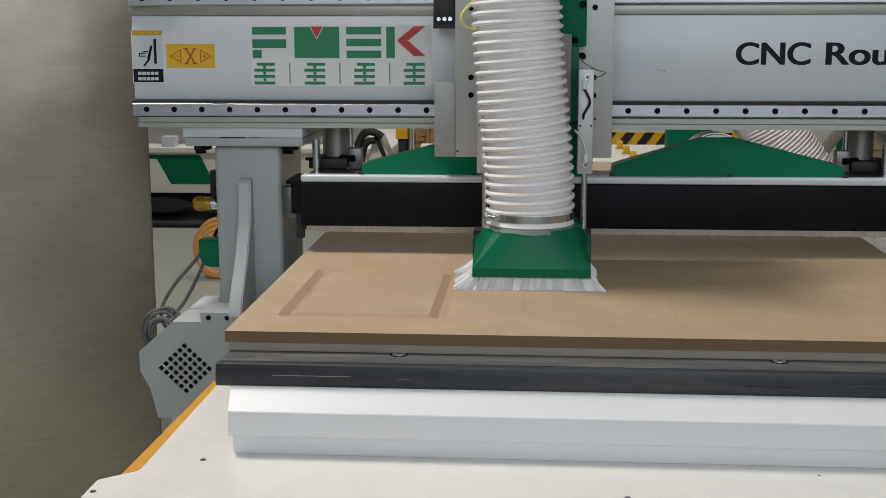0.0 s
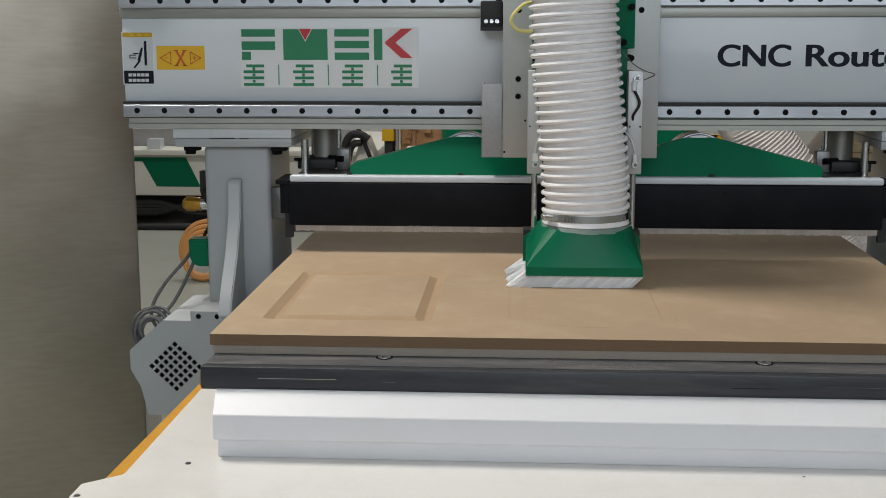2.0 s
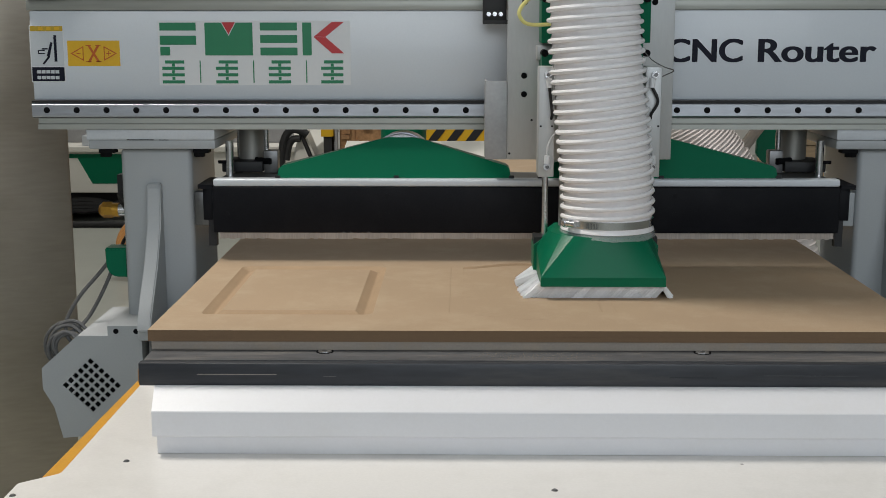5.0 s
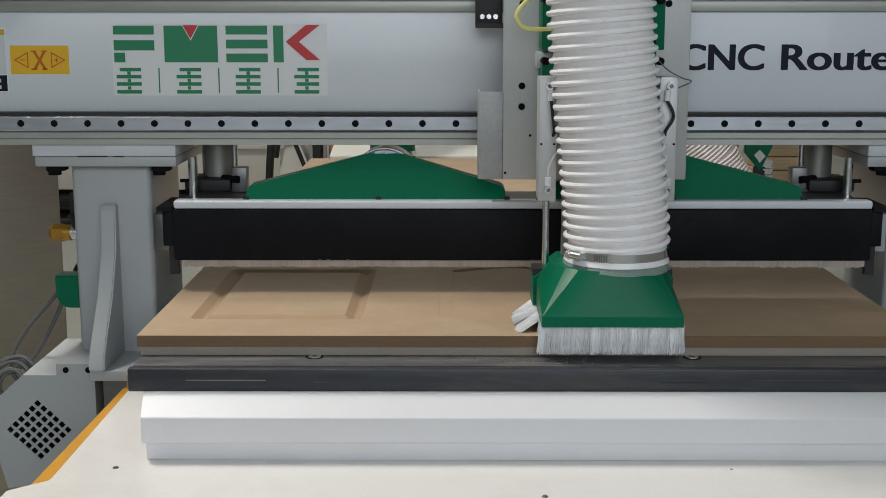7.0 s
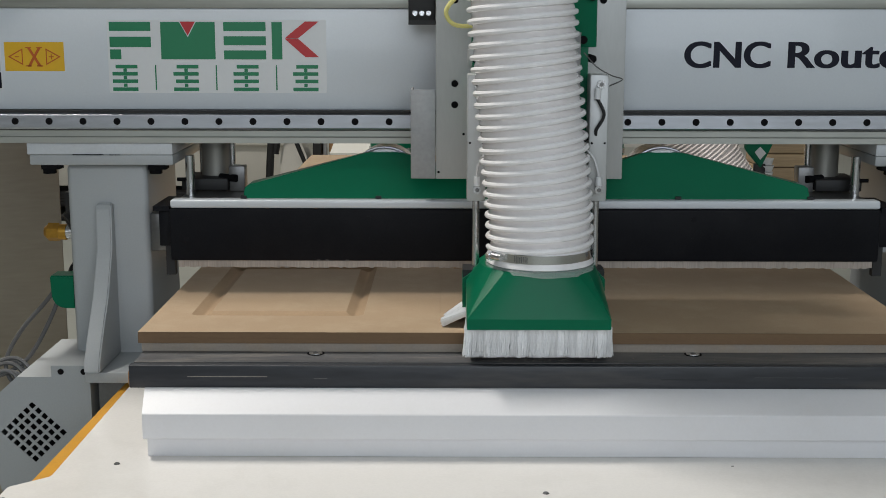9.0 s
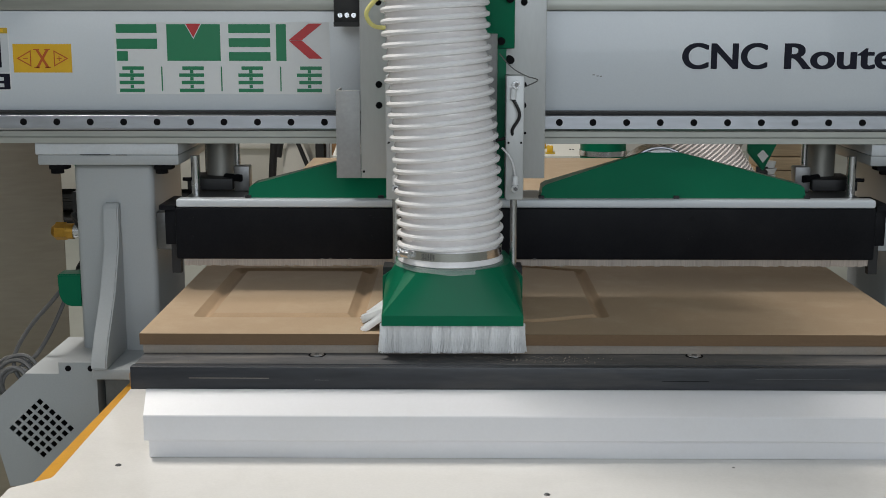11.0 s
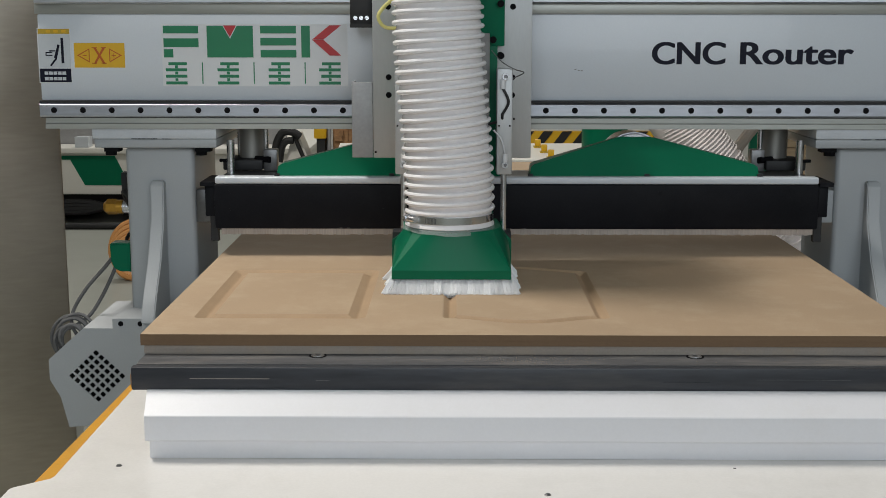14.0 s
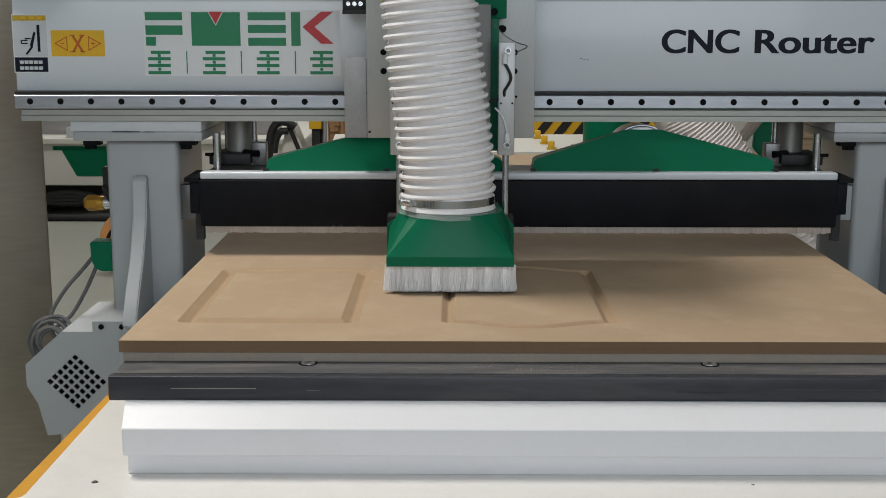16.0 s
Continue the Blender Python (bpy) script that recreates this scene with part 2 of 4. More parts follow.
def to_mesh(name, bm, material, smooth=True, crease=35):
    me = bpy.data.meshes.new(name)
    bm.to_mesh(me)
    bm.free()
    me.materials.append(material)
    if smooth:
        for p in me.polygons:
            p.use_smooth = True
        me.set_sharp_from_angle(angle=radians(crease))
    return me


def part(name, bm, material, parent, label="", smooth=True, crease=35):
    ob = new(name, to_mesh(name, bm, material, smooth, crease))
    ob.parent = parent
    if label:
        tagged(ob, label)
    return ob


def share(name, me, parent, x=0, y=0, z=0, label=""):
    ob = new(name, me)
    ob.parent = parent
    ob.location = (x, y, z)
    if label:
        tagged(ob, label)
    return ob


def thing(name, label, category, x=0, y=0, z=Z0, group="", kind=""):
    ob = new(name)
    ob.location = (x, y, z)
    return tagged(ob, label, category, group, kind)


def B(*a, **k):
    return box(bmesh.new(), *a, **k)


def R(*a, **k):
    return rod(bmesh.new(), *a, **k)


def S(*a, **k):
    return sweep(bmesh.new(), *a, **k)


def solid(name, bm, material, label, category="", kind="", z=0.0, smooth=True):
    ob = new(name, to_mesh(name, bm, material, smooth))
    ob.location.z = z
    return tagged(ob, label, category, "", kind)


# ---- the hall ----
solid("floor", B(-9, 9, -8, 11, -0.2, 0.0), M_FLOOR, "grey-green epoxy workshop floor", "floor", "structure")
solid("wall_north", B(-9, 9, 11, 11.2, 0, 5.6), M_WALL, "pale beige plastered workshop wall", "wall", "structure")
solid("wall_south", B(-9, 9, -8.2, -8, 0, 5.6), M_WALL, "pale beige plastered workshop wall", "wall", "structure")
solid("wall_west", B(-9.2, -9, -8, 11, 0, 5.6), M_WALL, "pale beige plastered workshop wall", "wall", "structure")
solid("wall_east", B(9, 9.2, -8, 11, 0, 5.6), M_WALL, "pale beige plastered workshop wall", "wall", "structure")
solid("ceiling", B(-9.2, 9.2, -8.2, 11.2, 5.6, 5.7), M_CEIL, "white workshop ceiling", "ceiling", "structure")

# ---- the bed of the router ----
bed = thing("router_bed", "white steel router bed with a black front edge strip", "machine bed")
part("bed_body", B(-0.572, 0.572, -0.055, 2.55, -0.70, -0.060, bevel=0.004), M_BEHIND, bed)
part("under_frame", B(-0.571, 0.571, -0.0520, 2.45, -0.0900, -0.0602), M_DARKST, bed, "dark steel frame under the bed plate")
part("spoilboard", B(-0.606, 0.606, 0.004, 2.47, -0.0290, -0.0148, bevel=0.0012), M_SPOIL, bed, "grey dusty sacrificial board")
part("bed_plate", B(-0.604, 0.604, -0.0535, 2.5, -0.0595, -0.0292), M_STRIPTOP, bed, "dusty black phenolic bed plate")
part("edge_strip", B(-0.6085, 0.609, -0.0700, -0.0537, -0.0655, -0.0298, bevel=0.0022), M_STRIP, bed, "black phenolic edge strip with scratches")
for x0, x1, z in ((-0.52, -0.40, -0.0475), (-0.33, -0.31, -0.0500), (0.19, 0.26, -0.0505), (0.33, 0.47, -0.0470)):
    part("scratch", B(x0, x1, -0.0703, -0.0698, z, z + (0.0010 if x0 < -0.35 else 0.0006)), M_HOLE if x0 == 0.19 else M_SPOIL if x0 < -0.35 else M_STRIPTOP, bed)
for x in (-0.334, 0.25):
    part("screw_seat", R((x, -0.004, -0.0292), (x, -0.004, -0.0286), 0.0135, 24), M_HOLE, bed)
    screw = R((x, -0.004, -0.0292), (x, -0.004, -0.0274), 0.011, 24, 0.0100)
    screw = part("screw", screw, M_STEEL, bed, "steel countersunk screw")
    part("socket", R((x, -0.004, -0.0275), (x, -0.004, -0.0271), 0.0045, 6), M_DARKST, screw)
part("end_block", B(-0.614, -0.6065, -0.055, -0.03, -0.066, -0.044, bevel=0.002), M_CARD, bed, "brown wooden end block")

# sawdust that lies on the plate before the board
rng = random.Random(8)
grains = bmesh.new()
for i in range(260):
    x = rng.gauss(-0.02, 0.055) if i < 190 else rng.uniform(-0.55, 0.58)
    y = rng.uniform(-0.050, -0.010)
    r = rng.uniform(0.0005, 0.0017)
    c = Vector((x, y, -0.0290))
    vs = [grains.verts.new(c + Vector((r * math.cos(a), r * math.sin(a), 0))) for a in (0.2, 2.2, 4.1)]
    tip = grains.verts.new(c + Vector((0, 0, r * 0.9)))
    for k in range(3):
        grains.faces.new((vs[k], vs[(k + 1) % 3], tip))
tagged(part("sawdust", grains, M_SPOIL, bed, "scattered sawdust grains", smooth=False), kind="stuff")

apron = thing("front_apron", "white folded sheet metal cover under the bed's edge", "machine cover")
along = [(-0.060, -0.0640), (-0.0720, -0.0640), (-0.1190, -0.0893), (-0.1200, -0.0910), (-0.1200, -0.1262), (-0.1190, -0.1285), (-0.1110, -0.1290), (-0.060, -0.1290)]
cover_bm = along_x(bmesh.new(), along, -0.5785, 0.62)
for v in cover_bm.verts:  # the bend's end is cut on a slant
    if v.co.x < 0 and v.co.z > -0.07:
        v.co.x = -0.5845
part("folded_cover", cover_bm, M_APRON, apron, smooth=False)
part("cover_foot", B(-0.5745, 0.62, -0.1105, -0.060, -0.1578, -0.1291, bevel=0.0012), M_APRON, apron, "white recessed foot of the cover")
deck = bmesh.new()
outline = [(-0.690, 0.42), (-0.6925, -0.186), (-0.695, -0.195), (-0.7375, -0.231), (-0.7400, -0.236), (-0.7400, -0.300), (0.80, -0.300), (0.80, 0.42)]
top = [deck.verts.new((x, y, -0.158)) for x, y in outline]
deck.faces.new(top)
g = bmesh.ops.extrude_face_region(deck, geom=list(deck.faces))
for v in [v for v in g["geom"] if isinstance(v, bmesh.types.BMVert)]:
    v.co.z -= 0.012
bmesh.ops.recalc_face_normals(deck, faces=deck.faces)
part("deck", deck, M_DECK, apron, "white glossy painted flat deck")
part("front_skirt", B(-0.735, 0.79, -0.296, -0.28, -0.70, -0.171), M_APRON, apron)
skirt = bmesh.new()
vs = [skirt.verts.new(p) for p in ((-0.686, 0.30, -0.1625), (-0.688, -0.206, -0.1625), (-0.7195, -0.206, -0.1640), (-0.7075, 0.30, -0.1640), (-0.686, 0.30, -0.20), (-0.688, -0.206, -0.20), (-0.7195, -0.206, -0.20), (-0.7075, 0.30, -0.20))]
for q in ((0, 1, 2, 3), (7, 6, 5, 4), (0, 4, 5, 1), (1, 5, 6, 2), (2, 6, 7, 3), (3, 7, 4, 0)):
    skirt.faces.new([vs[i] for i in q])
bmesh.ops.recalc_face_normals(skirt, faces=skirt.faces)
part("side_skirt", skirt, M_YEL, apron, "yellow painted sloping edge")
part("side_wall", B(-0.6855, -0.668, -0.28, 2.4, -0.70, -0.171), M_BEHIND, apron)
for x, y in ((-0.612, -0.143), (0.006, -0.250), (-0.731, -0.278)):
    part("rivet", R((x, y, -0.158), (x, y, -0.1562), 0.0048, 14, 0.0030), M_DARKST, apron, "dark rivet head")
part("speck", B(0.283, 0.287, -0.146, -0.144, -0.1578, -0.1574), M_HOLE, apron)

# ---- the board being cut ----
TOOL_X, TOOL_Y = 0.122, 0.122
PANEL_W = 0.252
GROOVES = (0.0152, 0.0108)  # half widths: the finished panel, the one in the making
GROOVE = GROOVES[1]
DEPTH = 0.0090


def arch(u):
    """Rise of a panel's end over its width, u from -1 to 1."""
    return 0.040 * (0.5 + 0.5 * math.cos(math.pi * max(-1, min(1, u)))) ** 0.9


def panel_path(cx, n=40, rise=1.0):
    """The tool's closed way round one panel: top, right, bottom, left."""
    h = PANEL_W / 2
    y0, y1 = TOOL_Y, TOOL_Y + 0.374
    pts = [(cx - h + PANEL_W * i / n, y1 + rise * arch(-1 + 2 * i / n)) for i in range(n)]
    pts += [(cx + h, y1 + (y0 - y1) * i / n) for i in range(n)]
    pts += [(cx + h - PANEL_W * i / n, y0 - rise * 0.85 * arch(1 - 2 * i / n)) for i in range(n)]
    pts += [(cx - h, y0 + (y1 - y0) * i / n) for i in range(n)]
    return pts


PANELS = (-0.409, -0.004)  # a plain panel that is done, an arched one in the making
GR = []
for c in PANELS:
    p = np.array(panel_path(c, 40, 0.0 if c < -0.2 else 1.0))
    GR.append((p, np.roll(p, -1, axis=0)))


def groove_depth(xs, ys):
    """Depth of the cut under each point: a V with a small step at its lips."""
    d = np.full(xs.shape, 2.0)
    for (a, b), half in zip(GR, GROOVES):
        for (ax, ay), (bx, by) in zip(a, b):
            ux, uy = bx - ax, by - ay
            t = np.clip(((xs - ax) * ux + (ys - ay) * uy) / (ux * ux + uy * uy), 0, 1)
            d = np.minimum(d, np.hypot(xs - ax - t * ux, ys - ay - t * uy) / half)
    u = np.clip(d, 0, 1)
    prof = np.where(u < 0.10, 1.0, np.where(u < 0.97, 0.10 + 0.90 * (0.97 - u) / 0.87, 0.0))
    return DEPTH * np.where(u >= 1, 0.0, prof)


def grid_mesh(x0, x1, y0, y1, nx, ny, height):
    gx, gy = np.meshgrid(np.linspace(x0, x1, nx + 1), np.linspace(y0, y1, ny + 1))
    gz = -height(gx, gy) if height else np.zeros_like(gx)
    verts = np.stack([gx.ravel(), gy.ravel(), gz.ravel()], 1)
    i = np.arange(nx * ny)
    r, c = i // nx, i % nx
    a = r * (nx + 1) + c
    faces = np.stack([a, a + 1, a + nx + 2, a + nx + 1], 1)
    return verts, faces


board = thing("mdf_board", "tan fibreboard sheet with routed panel grooves on the bed", "board", z=Z0 + 0.0035)
V, F = [], []
off = 0
for args in ((-0.61, -0.57, 0.0, 0.62, 2, 2, None), (-0.57, 0.16, 0.045, 0.575, 440, 300, groove_depth), (-0.57, 0.16, 0.0, 0.045, 440, 1, None), (-0.57, 0.16, 0.575, 0.62, 440, 1, None), (0.16, 0.61, 0.0, 0.62, 2, 2, None), (-0.61, 0.61, 0.62, 2.44, 2, 2, None)):
    v, f = grid_mesh(*args)
    V.append(v)
    F.append(f + off)
    off += len(v)
me = bpy.data.meshes.new("board_face")
me.from_pydata(np.concatenate(V).tolist(), [], np.concatenate(F).tolist())
me.materials.append(M_MDF)
me.materials.append(M_CUT)
for p in me.polygons:
    p.use_smooth = True
    p.material_index = 1 if p.center.z < -0.0006 else 0
face = new("board_face", me)
face.parent = board
part("board_core", B(-0.6100, 0.6100, 0.0, 2.44, -0.0178, -0.0100), M_EDGE, board, "brown cut edge of fibreboard")
rim = bmesh.new()
box(rim, -0.61, 0.61, 0.0, 0.003, -0.0101, -0.0003)
box(rim, -0.61, -0.607, 0.003, 2.44, -0.0101, -0.0003)
box(rim, 0.607, 0.61, 0.003, 2.44, -0.0101, -0.0003)
part("board_rim", rim, M_EDGE, board)

# the wood that the tool takes out of the second panel, piece by piece
way = panel_path(PANELS[1], 14)
SLUGS = []
for i, (a, b) in enumerate(zip(way, way[1:] + way[:1])):
    a, b = Vector((*a, 0)), Vector((*b, 0))
    t = (b - a).normalized()
    s = Vector((-t.y, t.x, 0)) * (GROOVE * 1.05)
    n14 = len(way) // 4
    e0 = t * (GROOVE * 1.12 if i % n14 == 0 else 0.0035)
    e1 = t * (GROOVE * 1.12 if i % n14 == n14 - 1 else 0.0035)
    up = Vector((0, 0, 0.00002 + 0.00001 * (i % 3)))
    bm = bmesh.new()
    lo = [bm.verts.new(p + Vector((0, 0, -0.0088))) for p in (a - s * 0.2, b - s * 0.2, b + s * 0.2, a + s * 0.2)]
    hi = [bm.verts.new(p + up) for p in (a - e0 - s, b + e1 - s, b + e1 + s, a - e0 + s)]
    bm.faces.new(hi)
    bm.faces.new(lo[::-1])
    for k in range(4):
        j = (k + 1) % 4
        bm.faces.new((lo[k], lo[j], hi[j], hi[k]))
    SLUGS.append(part("uncut_strip", bm, M_MDF, board, smooth=False))

# ---- the gantry ----
gantry = thing("gantry", "white and grey steel gantry with linear rails", "machine gantry")
XL, XR = -0.988, 1.0
part("beam_core", B(XL + 0.006, XR, 0.388, 0.62, 0.262, 0.60, bevel=0.003), M_GREY, gantry)
panel = part("front_panel", B(XL + 0.004, XR, 0.374, 0.3878, 0.3205, 0.4975, bevel=0.003), M_WHITE, gantry, "white painted front panel with stickers")
part("lower_channel", along_x(bmesh.new(), [(0.366, 0.262), (0.366, 0.272), (0.370, 0.274), (0.370, 0.284), (0.3878, 0.284), (0.3878, 0.262)], XL + 0.012, XR), M_ALU, gantry)
part("rail_bed", B(XL, XR, 0.376, 0.3878, 0.2842, 0.3203), M_DARKST, gantry)
part("upper_channel", B(XL, XR, 0.370, 0.3878, 0.4978, 0.518, bevel=0.001), M_ALU, gantry)
bolt_me = to_mesh("rail_bolt", R((0, 0.3568, 0), (0, 0.3590, 0), 0.0062, 16), M_HOLE)
for name, z0, z1 in (("linear_rail", 0.2868, 0.3155), ("linear_rail", 0.5185, 0.5480)):
    prof = [(0.358, z0 + 0.003), (0.358, z1 - 0.003), (0.361, z1), (0.366, z1 - 0.005), (0.370, z1), (0.376, z1), (0.376, z0), (0.370, z0), (0.366, z0 + 0.005), (0.361, z0)]
    rail = part(name, along_x(bmesh.new(), prof, XL + 0.004, XR - 0.006), M_RAIL, gantry, "ground steel linear rail")
    # added dark strip stands in for the dark reflection on the rail's top face
    part("rail_shade_strip", B(XL + 0.004, XR - 0.006, 0.3585, 0.3755, z1 + 0.0002, z1 + 0.0042), M_RUBBER, rail)
    k = 0
    while -0.954 + 0.06 * k < XR - 0.02:
        share("rail_bolt", bolt_me, rail, -0.954 + 0.06 * k, 0.0004, (z0 + z1) / 2)
        k += 1


def flat(bm, pts, y):
    f = bm.faces.new([bm.verts.new((x, y, z)) for x, z in pts])
    return f


def film(name, polys, material, parent, y, label=""):
    """A thin film of flat pieces, front face at y."""
    bm = bmesh.new()
    for pts in polys:
        prism(bm, pts, y, y + 0.0006)
    return part(name, bm, material, parent, label, smooth=False)


def rect(x0, x1, z0, z1):
    return [(x0, z0), (x1, z0), (x1, z1), (x0, z1)]


# the warning sticker
PY = 0.3738
w = film("warning_sticker", [rect(-0.986, -0.917, 0.356, 0.469)], M_FILM, panel, PY, "pale warning sticker with a dark band of writing")
film("sticker_band", [rect(-0.984, -0.919, 0.457, 0.467)], M_STOLIVE, panel, PY - 0.0007)
film("sticker_field", [rect(-0.984, -0.919, 0.388, 0.456)], M_STGREY, panel, PY - 0.0007)
film("sticker_text_field", [rect(-0.984, -0.919, 0.358, 0.386)], M_INK, panel, PY - 0.0007)
film("sticker_writing", [rect(-0.974 + 0.0092 * i, -0.9665 + 0.0092 * i, z, z + 0.0065) for i in range(5) for z in (0.362, 0.3735)], M_STGREY, panel, PY - 0.0014, "two short rows of pale bars")
film("sticker_writing", [rect(-0.967 + 0.016 * i, -0.958 + 0.016 * i, 0.4595, 0.4650) for i in range(3)], M_STYEL, panel, PY - 0.0014)
film("sticker_sign", [rect(-0.9375, -0.9320, 0.397, 0.449), [(-0.962, 0.421), (-0.950, 0.421), (-0.950, 0.4235), (-0.962, 0.4235)], [(-0.970, 0.412), (-0.956, 0.412), (-0.956, 0.414), (-0.970, 0.414)], [(-0.970, 0.418), (-0.956, 0.418), (-0.956, 0.420), (-0.970, 0.420)], rect(-0.970, -0.968, 0.412, 0.420), [(-0.953, 0.408), (-0.944, 0.436), (-0.940, 0.434), (-0.947, 0.406)], [(-0.962, 0.393), (-0.949, 0.409), (-0.946, 0.406), (-0.959, 0.391)]], M_INK, panel, PY - 0.0014)
# the axis sticker
film("axis_sticker", [rect(-0.911, -0.806, 0.388, 0.4385)], M_STYEL, panel, PY, "yellow sticker with a red axis letter and arrows")


def tri_ring(x, z, w, h, s):
    o = [(x, z), (x + s * w, z + h), (x + s * w, z - h)]
    return [[o[0], o[1], (o[1][0] - s * 0.0016, o[1][1] - 0.003), (o[0][0] + s * 0.004, z)],
            [o[2], o[0], (o[0][0] + s * 0.004, z), (o[2][0] - s * 0.0016, o[2][1] + 0.003)],
            [o[1], o[2], (o[2][0] - s * 0.0016, o[2][1] + 0.003), (o[1][0] - s * 0.0016, o[1][1] - 0.003)]]


film("axis_arrow", tri_ring(-0.905, 0.413, 0.026, 0.0145, 1) + [rect(-0.893, -0.885, 0.4122, 0.4138)], M_ORANGE, panel, PY - 0.0007)
film("axis_arrow", tri_ring(-0.812, 0.413, 0.026, 0.0145, -1) + [rect(-0.833, -0.824, 0.4122, 0.4138), rect(-0.8292, -0.8278, 0.4085, 0.4175)], M_ORANGE, panel, PY - 0.0007)


def words(text, size, x, z, y, material, parent, width=None, bold=0.0):
    c = bpy.data.curves.new("writing", "FONT")
    c.body, c.size, c.extrude, c.offset = text, size, 0.0003, bold
    ob = new("writing", c)
    me = bpy.data.meshes.new_from_object(ob.evaluated_get(bpy.context.evaluated_depsgraph_get()))
    bpy.data.objects.remove(ob)
    xs = [v.co.x for v in me.vertices]
    zs = [v.co.y for v in me.vertices]
    k = width / (max(xs) - min(xs)) if width else 1
    x0, z0 = min(xs), 0.0
    for v in me.vertices:
        v.co = Vector((x + (v.co.x - x0) * k, y - v.co.z, z + v.co.y - z0))
    me.materials.clear()
    me.materials.append(material)
    ob = new("writing", me)
    ob.parent = parent
    return ob


words("X", 0.046, -0.871, 0.3965, PY - 0.0007, M_ORANGE, panel, width=0.025, bold=0.0006)
for i, dx in enumerate((-0.0015, 0.0, 0.0015)):
    words("CNC", 0.0640, 0.2852 + dx, 0.3962, PY - 0.0001 * i, M_INK, panel, width=0.1490, bold=0.0007)
    words("Router", 0.0640, 0.4668 + dx, 0.3962, PY - 0.0001 * i, M_INK, panel, width=0.2310, bold=0.0007)
film("letter_serif", [rect(x, x + 0.0105, z, z + 0.0018) for x in (-0.8740, -0.8545) for z in (0.3962, 0.4280)], M_ORANGE, panel, PY - 0.0010)

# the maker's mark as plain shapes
film("mark_backing", [rect(-0.7285, -0.344, 0.350, 0.477)], M_FILM, panel, PY, "clear film backing")
G1, G0 = 0.4735, 0.4090
film("mark_shape", [rect(-0.7245, -0.652, 0.4580, G1), rect(-0.7245, -0.652, 0.4300, 0.4480), rect(-0.7245, -0.705, G0, 0.4260)], M_LOGO, panel, PY - 0.0007, "green plain bars")
film("mark_shape", [[(-0.6345, G0), (-0.539, G0), (-0.539, G1), (-0.5720, G1), (-0.5868, 0.4470), (-0.6015, G1), (-0.6345, G1)]], M_LOGO, panel, PY - 0.0007, "green plain block with a notch")
film("mark_shape", [rect(-0.524, -0.450, 0.4580, G1), rect(-0.524, -0.450, 0.4335, 0.4490), rect(-0.524, -0.450, G0, 0.4245)], M_LOGO, panel, PY - 0.0007, "three green plain bars")
film("mark_shape", [rect(-0.4395, -0.4215, G0, G1)], M_LOGO, panel, PY - 0.0007, "green plain bar")
film("mark_wedge", [[(-0.6000, 0.4742), (-0.5868, 0.4505), (-0.5735, 0.4742)]], M_RED, panel, PY - 0.0013, "red triangle")
film("mark_wedge", [[(-0.417, 0.4455), (-0.381, 0.4745), (-0.357, 0.4745), (-0.3935, 0.4455)], [(-0.417, 0.4450), (-0.3935, 0.4450), (-0.357, 0.4130), (-0.381, 0.4130)]], M_RED, panel, PY - 0.0013, "red chevron")
for i, x in enumerate((-0.722, -0.6145, -0.5085, -0.4035)):
    bars = [rect(x + d, x + 0.0445, z, z + 0.0062) for z, d in ((0.3535, 0.0), (0.3675, 0.004 * (i % 2)), (0.3805, 0.0), (0.3930, 0.006))]
    bars += [rect(x + 0.0195, x + 0.0255, z, z + 0.0058) for z in (0.3607, 0.3742, 0.3870)]
    for bar in bars:
        film("mark_bar", [bar], M_LOGO, panel, PY - 0.0007)
for x in (-0.6455, -0.5385, -0.4325):
    film("mark_divider", [rect(x - 0.0011, x + 0.0011, 0.355, 0.399)], M_LOGO, panel, PY - 0.0007)
for x, z in ((0.125, 0.384), (0.132, 0.382), (0.138, 0.3815)):
    film("scuff", [rect(x, x + 0.004, z, z + 0.0016)], M_DARKST, panel, PY)


